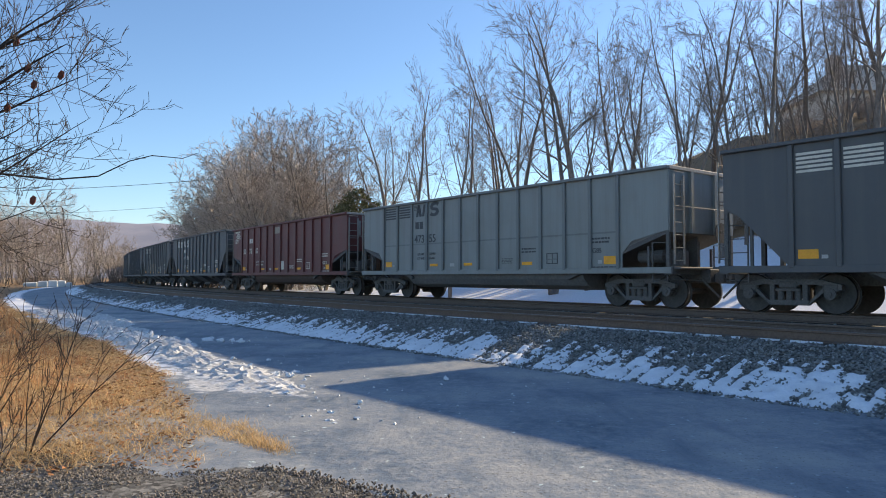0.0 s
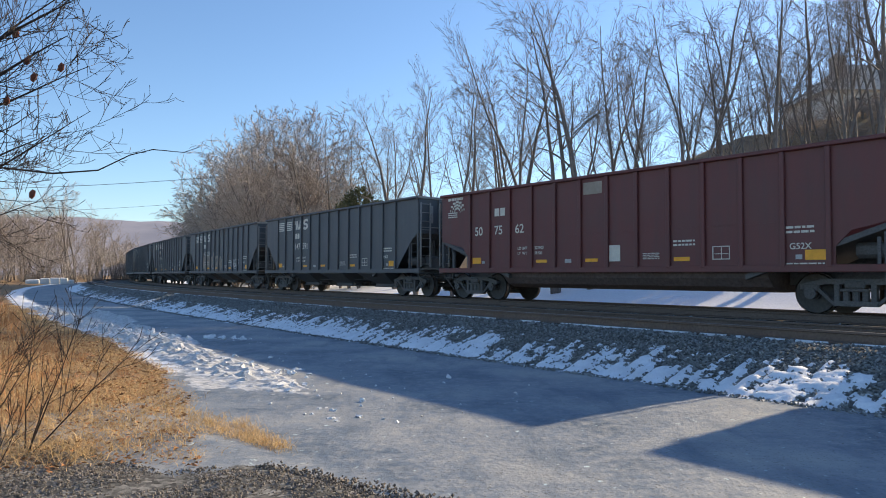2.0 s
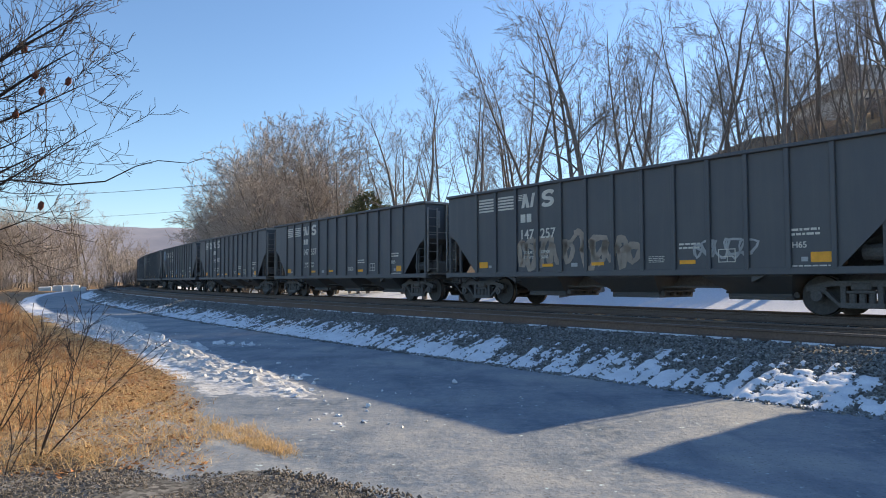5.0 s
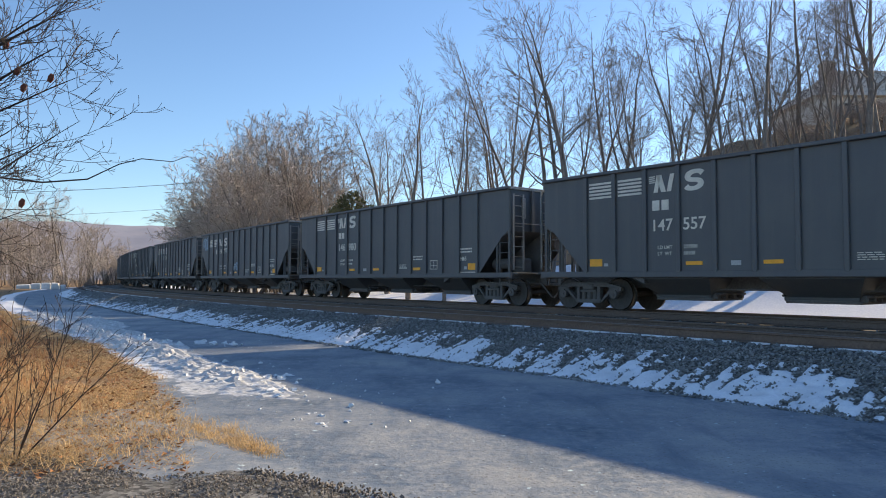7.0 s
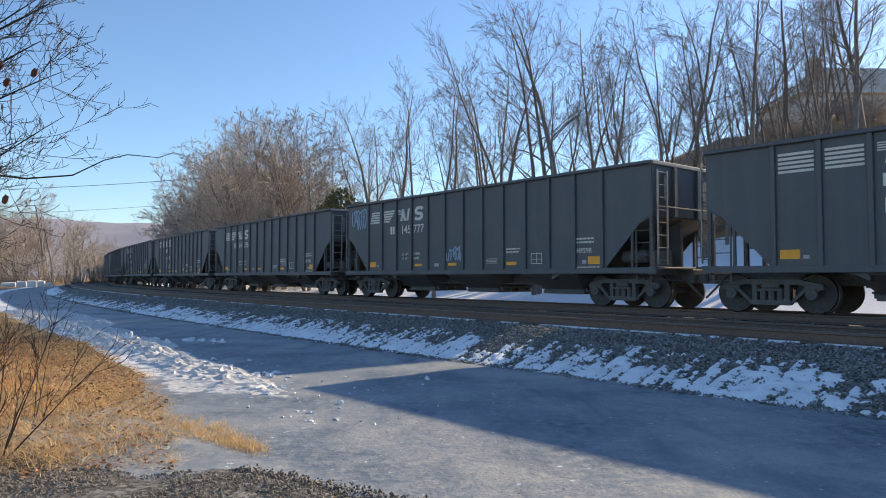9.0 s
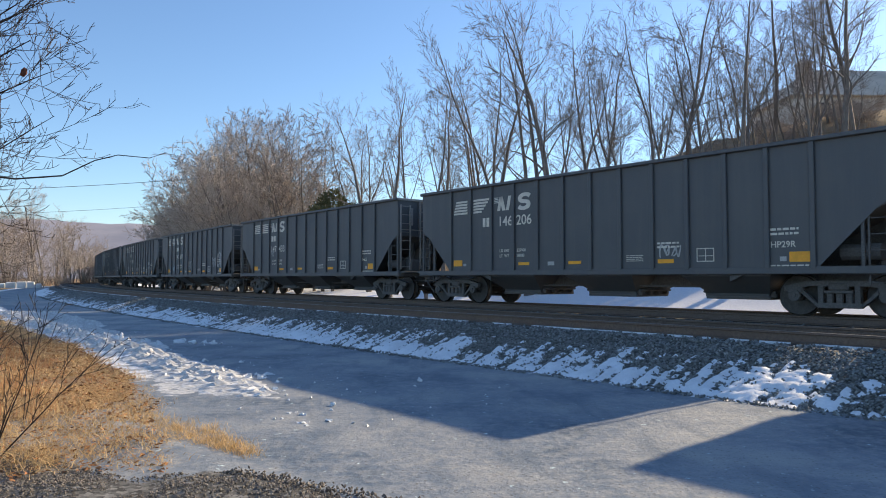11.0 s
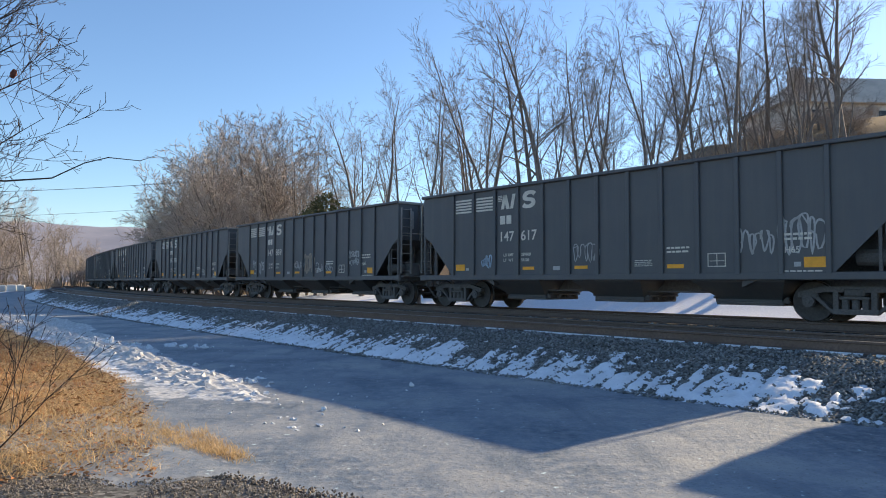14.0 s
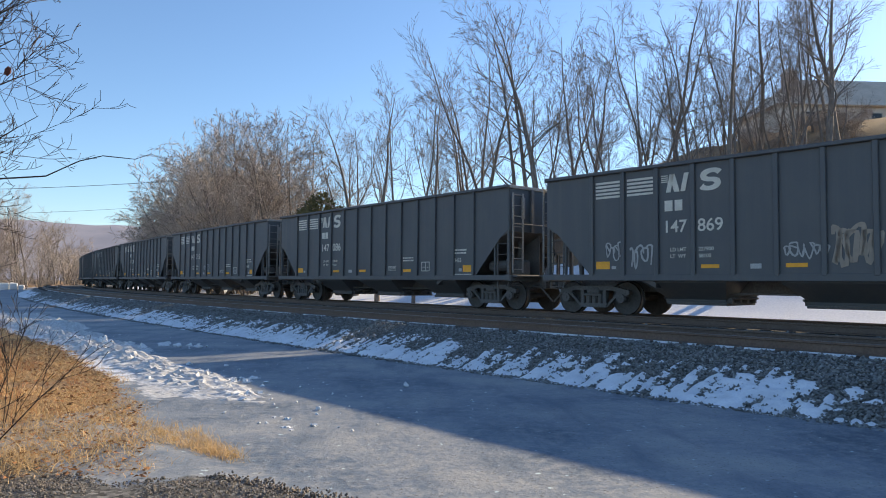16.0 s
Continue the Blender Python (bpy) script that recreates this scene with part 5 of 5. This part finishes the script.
# ---------------------------------------------------------------- far things
def far_things():
    # a wooded ridge on the horizon; distance haze is put into its colour
    verts, faces = [], []
    for i in range(121):
        a = radians(-75 + 150 * i / 120)
        for j, (r, k) in enumerate(((1500, 0.0), (1650, 0.5), (1850, 0.9), (2050, 1.0), (2400, 0.7))):
            ph = (math.degrees(a) + 30) / 26.0
            top = 118 + 34 * math.exp(-ph * ph) + 14 * nz(i * 0.13, 1.0) + 5 * nz(i * 0.6, 2.0) - 40 * smooth(-22, 0, math.degrees(a))
            verts.append((r * math.sin(a), r * math.cos(a), -2 + top * k * (1 + 0.04 * nz(i * 0.8, j))))
    for i in range(120):
        for j in range(4):
            q = i * 5 + j
            faces.append((q, q + 5, q + 6, q + 1))
    m = surface("haze_tinted_ridge", (0.25, 0.26, 0.32), (0.34, 0.33, 0.38), 0.02, 0.004, 1.0, bump_d=2.0)
    tagged(data_ob("backdrop", verts, faces, m, smooth_shade=True), "low wooded ridge on the horizon, haze put into its blue-grey colour", "ridge", kind="structure")
    # two overhead wires
    for name_z, (y0, y1), r in ((0, (341, 309), 0.035), (1, (384, 352), 0.02)):
        v, f = [], []
        a = Vector((*at_view(-60, 95), 1.6 + (491 - y0) / 1230.5 * 95))
        b = Vector((*at_view(470, 95), 1.6 + (491 - y1) / 1230.5 * 95))
        pts = [a.lerp(b, t / 12) - Vector((0, 0, 0.35 * math.sin(math.pi * t / 12))) for t in range(13)]
        tube(v, f, pts, [r] * 13, 5)
        tagged(data_ob("overhead_wire", v, f, M_UNDER), "thin dark overhead wire slung across the valley", "wire", "overhead wires")
    # pale blocks at the road's far end
    mb = surface("pale_block", (0.58, 0.58, 0.57), (0.75, 0.75, 0.74), 3, 0.5, 0.9)
    for px, w, h in ((77, 1.4, 1.0), (95, 1.3, 1.15), (111, 1.1, 1.1), (124, 0.8, 0.8), (55, 1.9, 0.75)):
        x, y = at_view(px, 112)
        bm = bmesh.new()
        box(bm, -w / 2, w / 2, -0.6, 0.6, 0, h, 0.12)
        for vv in bm.verts:
            vv.co.z *= 1 + 0.12 * nz(vv.co.x + px, vv.co.y)
        ob = mesh_ob("concrete_block", bm, mb)
        s, d = curve_sd(x, y)
        ob.matrix_basis = pose(x, y, height(s, d, x, y) - 0.05, 0, 0, 25)
        tagged(ob, "pale snow-dusted concrete block at the road's end", "block", "blocks at the road's end")


def house():
    """A house on the hilltop, seen through the trees."""
    h = new("house")
    # siding, roof and brick are paled, with distance haze put into their colours
    m_wall = surface("haze_paled_tan_siding", (0.58, 0.51, 0.43), (0.70, 0.62, 0.53), 4, 0.5, 0.85)
    m_roof = surface("haze_paled_shingle_roof", (0.54, 0.45, 0.36), (0.68, 0.58, 0.47), 6, 0.6, 1.0)
    m_brick = surface("haze_paled_brick", (0.40, 0.31, 0.26), (0.54, 0.44, 0.37), 8, 1, 0.9)
    m_dark = surface("dark_window", (0.02, 0.022, 0.025), (0.04, 0.042, 0.045), 4, 1, 0.15)
    m_trim = surface("pale_trim", (0.40, 0.37, 0.33), (0.5, 0.47, 0.42), 6, 1, 0.8)
    X0, X1, Y1, EAVE, RIDGE = 2.2, 24.0, 9.0, 4.1, 8.1      # long front towards the track, hipped roof
    bm = bmesh.new()
    box(bm, X0, X1, 0, Y1, -4.0, EAVE)
    part("wall", bm, m_wall, h)
    eaves = [(X0 - 0.5, -0.5, EAVE - 0.1), (X1 + 0.5, -0.5, EAVE - 0.1), (X1 + 0.5, Y1 + 0.5, EAVE - 0.1), (X0 - 0.5, Y1 + 0.5, EAVE - 0.1)]
    top = [(X0 + 4.2, Y1 / 2, RIDGE), (X1 - 5.4, Y1 / 2, RIDGE)]
    for idx in ((eaves[0], eaves[1], top[1], top[0]), (eaves[2], eaves[3], top[0], top[1]), (eaves[3], eaves[0], top[0]), (eaves[1], eaves[2], top[1])):
        bm = bmesh.new()
        bm.faces.new([bm.verts.new(q) for q in idx])
        bm.normal_update()
        bmesh.ops.solidify(bm, geom=bm.faces[:], thickness=0.16)
        part("roof", bm, m_roof, h)
    bm = bmesh.new()
    box(bm, 3.6, 4.9, 1.0, 2.1, EAVE - 1.0, 8.1, 0.03)
    box(bm, 3.5, 5.0, 0.9, 2.2, 7.7, 7.9, 0.02)
    ch = part("chimney", bm, m_brick, h)
    bm = bmesh.new()
    rod(bm, (4.25, 1.55, 8.05), (4.25, 1.55, 8.5), 0.2, 10)
    part("flue", bm, m_brick, ch)
    for x, z in ((5.6, 1.9), (9.0, 1.9), (13.0, 1.9)):
        bm = bmesh.new()
        box(bm, x - 0.55, x + 0.55, -0.06, 0.02, z - 0.1, z + 1.3)
        w = part("window", bm, m_dark, h)
        bm = bmesh.new()
        for a in ((x - 0.63, x - 0.55, z - 0.18, z + 1.38), (x + 0.55, x + 0.63, z - 0.18, z + 1.38), (x - 0.63, x + 0.63, z + 1.3, z + 1.38), (x - 0.63, x + 0.63, z - 0.18, z - 0.1)):
            box(bm, a[0], a[1], -0.1, 0.03, a[2], a[3])
        part("window_frame", bm, m_trim, w)
    h.matrix_basis = pose(37.6, 72.0, 17.1, 0, 0, 0)
    tagged(h, "tan house with a brick chimney on the hilltop behind trees", "house")


# the order of the train: nearest first
PITCH, GAP0 = 16.025, 3.29


def travelled(t):
    return 10.765 * t - (-0.3637 + 0.15845 * t - 0.009467 * t * t)


CAR_PLAN = [
    ("hopper", "147128"), ("grey_gondola", "47355"), ("red_gondola", "507562"), ("hopper", "147591"), ("hopper", "147257"),
    ("hopper", "147557"), ("hopper", "146980"), ("low", "145777"), ("low", "146206"), ("hopper", "147433"),
    ("hopper", "147617"), ("hopper", "147869"), ("hopper", "147086"), ("hopper", "147215"), ("hopper", "147340"),
    ("hopper", "147702"), ("hopper", "147911"), ("hopper", "147068"), ("hopper", "147530")]
CARS = []


def build_train():
    protos = {}
    for k, (kind, number) in enumerate(CAR_PLAN):
        base = "hopper" if kind == "low" else kind
        if base not in protos:
            if base == "hopper":
                car = make_car("coal_hopper_car", M_BLACK, None, TOP)
            elif base == "grey_gondola":
                car = make_car("coal_gondola_car", M_GREY, M_TUB, 3.66, M_GREYRIB)
            else:
                car = make_car("coal_gondola_car", M_RED, M_REDTUB, 3.66)
            protos[base] = copy_thing(car, Matrix.Identity(4)) if base == "hopper" else car
        else:
            car = copy_thing(protos[base], Matrix.Identity(4))
        CARS.append((k, car))
    stock = protos["hopper"]
    for o in list(stock.children_recursive):
        bpy.data.objects.remove(o)
    bpy.data.objects.remove(stock)
    for k, car in CARS:
        kind, number = CAR_PLAN[k]
        if kind == "grey_gondola":
            markings(car, number, M_DARKSTENCIL, "stripes", k)
            tagged(car, "weathered grey steel coal gondola car with a rounded tub", "railway car", "cars of the coal train")
        elif kind == "red_gondola":
            markings(car, number, M_WHITE, "arch", k)
            tagged(car, "dull oxide-red steel coal gondola car with a rounded tub", "railway car", "cars of the coal train")
        else:
            markings(car, number, M_WHITE, "low" if kind == "low" else "stripes", k)
            tagged(car, "black steel coal hopper car with white stencils, on the curved track", "railway car", "cars of the coal train")


def graffiti():
    """Spray-painted scrawls, car by car: car, paint, left end, foot, width, height, seed, strokes, thickness."""
    for k, paint, x, z, w, h, seed, count, thick in (
            (4, M_SPRAYT, bay_x(3) - 0.4, 1.12, 4.6, 1.0, 1, 12, 0.10), (4, M_SPRAYW, bay_x(9), 1.3, 1.6, 0.5, 2, 5, 0.03),
            (7, M_SPRAYB, -6.95, 2.75, 1.0, 0.85, 3, 6, 0.03), (7, M_SPRAYB, bay_x(6) - 0.40, 1.32, 0.8, 0.55, 4, 6, 0.03),
            (10, M_SPRAYW, bay_x(6) - 0.32, 1.42, 0.85, 0.55, 5, 7, 0.013), (10, M_SPRAYB, bay_x(2) - 0.1, 1.25, 0.4, 0.45, 6, 5, 0.025),
            (11, M_SPRAYW, bay_x(2) - 0.32, 1.15, 0.66, 0.72, 7, 5, 0.026), (11, M_SPRAYW, bay_x(6) - 0.35, 1.40, 0.9, 0.42, 8, 6, 0.02), (11, M_SPRAYT, bay_x(7) - 0.35, 1.22, 0.9, 0.95, 9, 6, 0.05),
            (11, M_SPRAYW, bay_x(8) - 0.3, 1.15, 1.5, 0.5, 10, 5, 0.018), (11, M_SPRAYW, bay_x(11) - 0.42, 1.80, 0.85, 0.32, 11, 7, 0.024), (11, M_SPRAYW, bay_x(11) - 0.40, 1.50, 0.8, 0.25, 12, 7, 0.018),
            (11, M_SPRAYW, bay_x(1) - 0.05, 1.45, 0.5, 0.45, 13, 4, 0.018), (10, M_SPRAYW, bay_x(10) + 0.45, 1.45, 0.85, 0.62, 17, 6, 0.022), (10, M_SPRAYW, bay_x(11) + 0.40, 1.50, 0.95, 0.80, 18, 6, 0.022), (9, M_SPRAYW, bay_x(3) - 0.3, 1.9, 0.3, 0.3, 14, 2, 0.012), (8, M_SPRAYW, bay_x(9) - 0.3, 1.3, 0.6, 0.4, 15, 4, 0.02), (13, M_SPRAYW, bay_x(5), 1.3, 0.9, 0.5, 16, 5, 0.02)):
        strokes(CARS[k][1], paint, x, z, w, h, seed, count, "graffiti", "faded spray-painted scrawl", thick)


def car_pose(k, t):
    s = GAP0 + (k - 0.5) * PITCH - travelled(t)
    a = A0 - s / R_TRAIN
    r = R_TRAIN - 0.05
    # heading: along decreasing s
    return pose(CX + r * math.cos(a), CY + r * math.sin(a), RAIL, 0, 0, math.degrees(a) + 90)


def motions():
    for k, car in CARS:
        walk(car, [(0.5 * i, car_pose(k, 0.5 * i)) for i in range(33)])
        for bogie in [c for c in car.children if c.name.startswith("bogie")]:
            for wh in [c for c in bogie.children if c.name.startswith("wheelset")]:
                x = wh.location.x
                walk(wh, [(i / 30.0, pose(x, 0, WHEEL_R, 0, math.degrees(travelled(i / 30.0) / WHEEL_R), 0)) for i in range(481)])


# ---------------------------------------------------------------- build
ground()
tracks()
far_things()
house()
woods()
roadside_tree()
roadside_saplings()
build_train()
graffiti()
dry_grass()
snow_tongues()
ballast_stones()
gravel_stones()
ice_bank()
snow_line()
verge_brush()
ice_chunks()
motions()
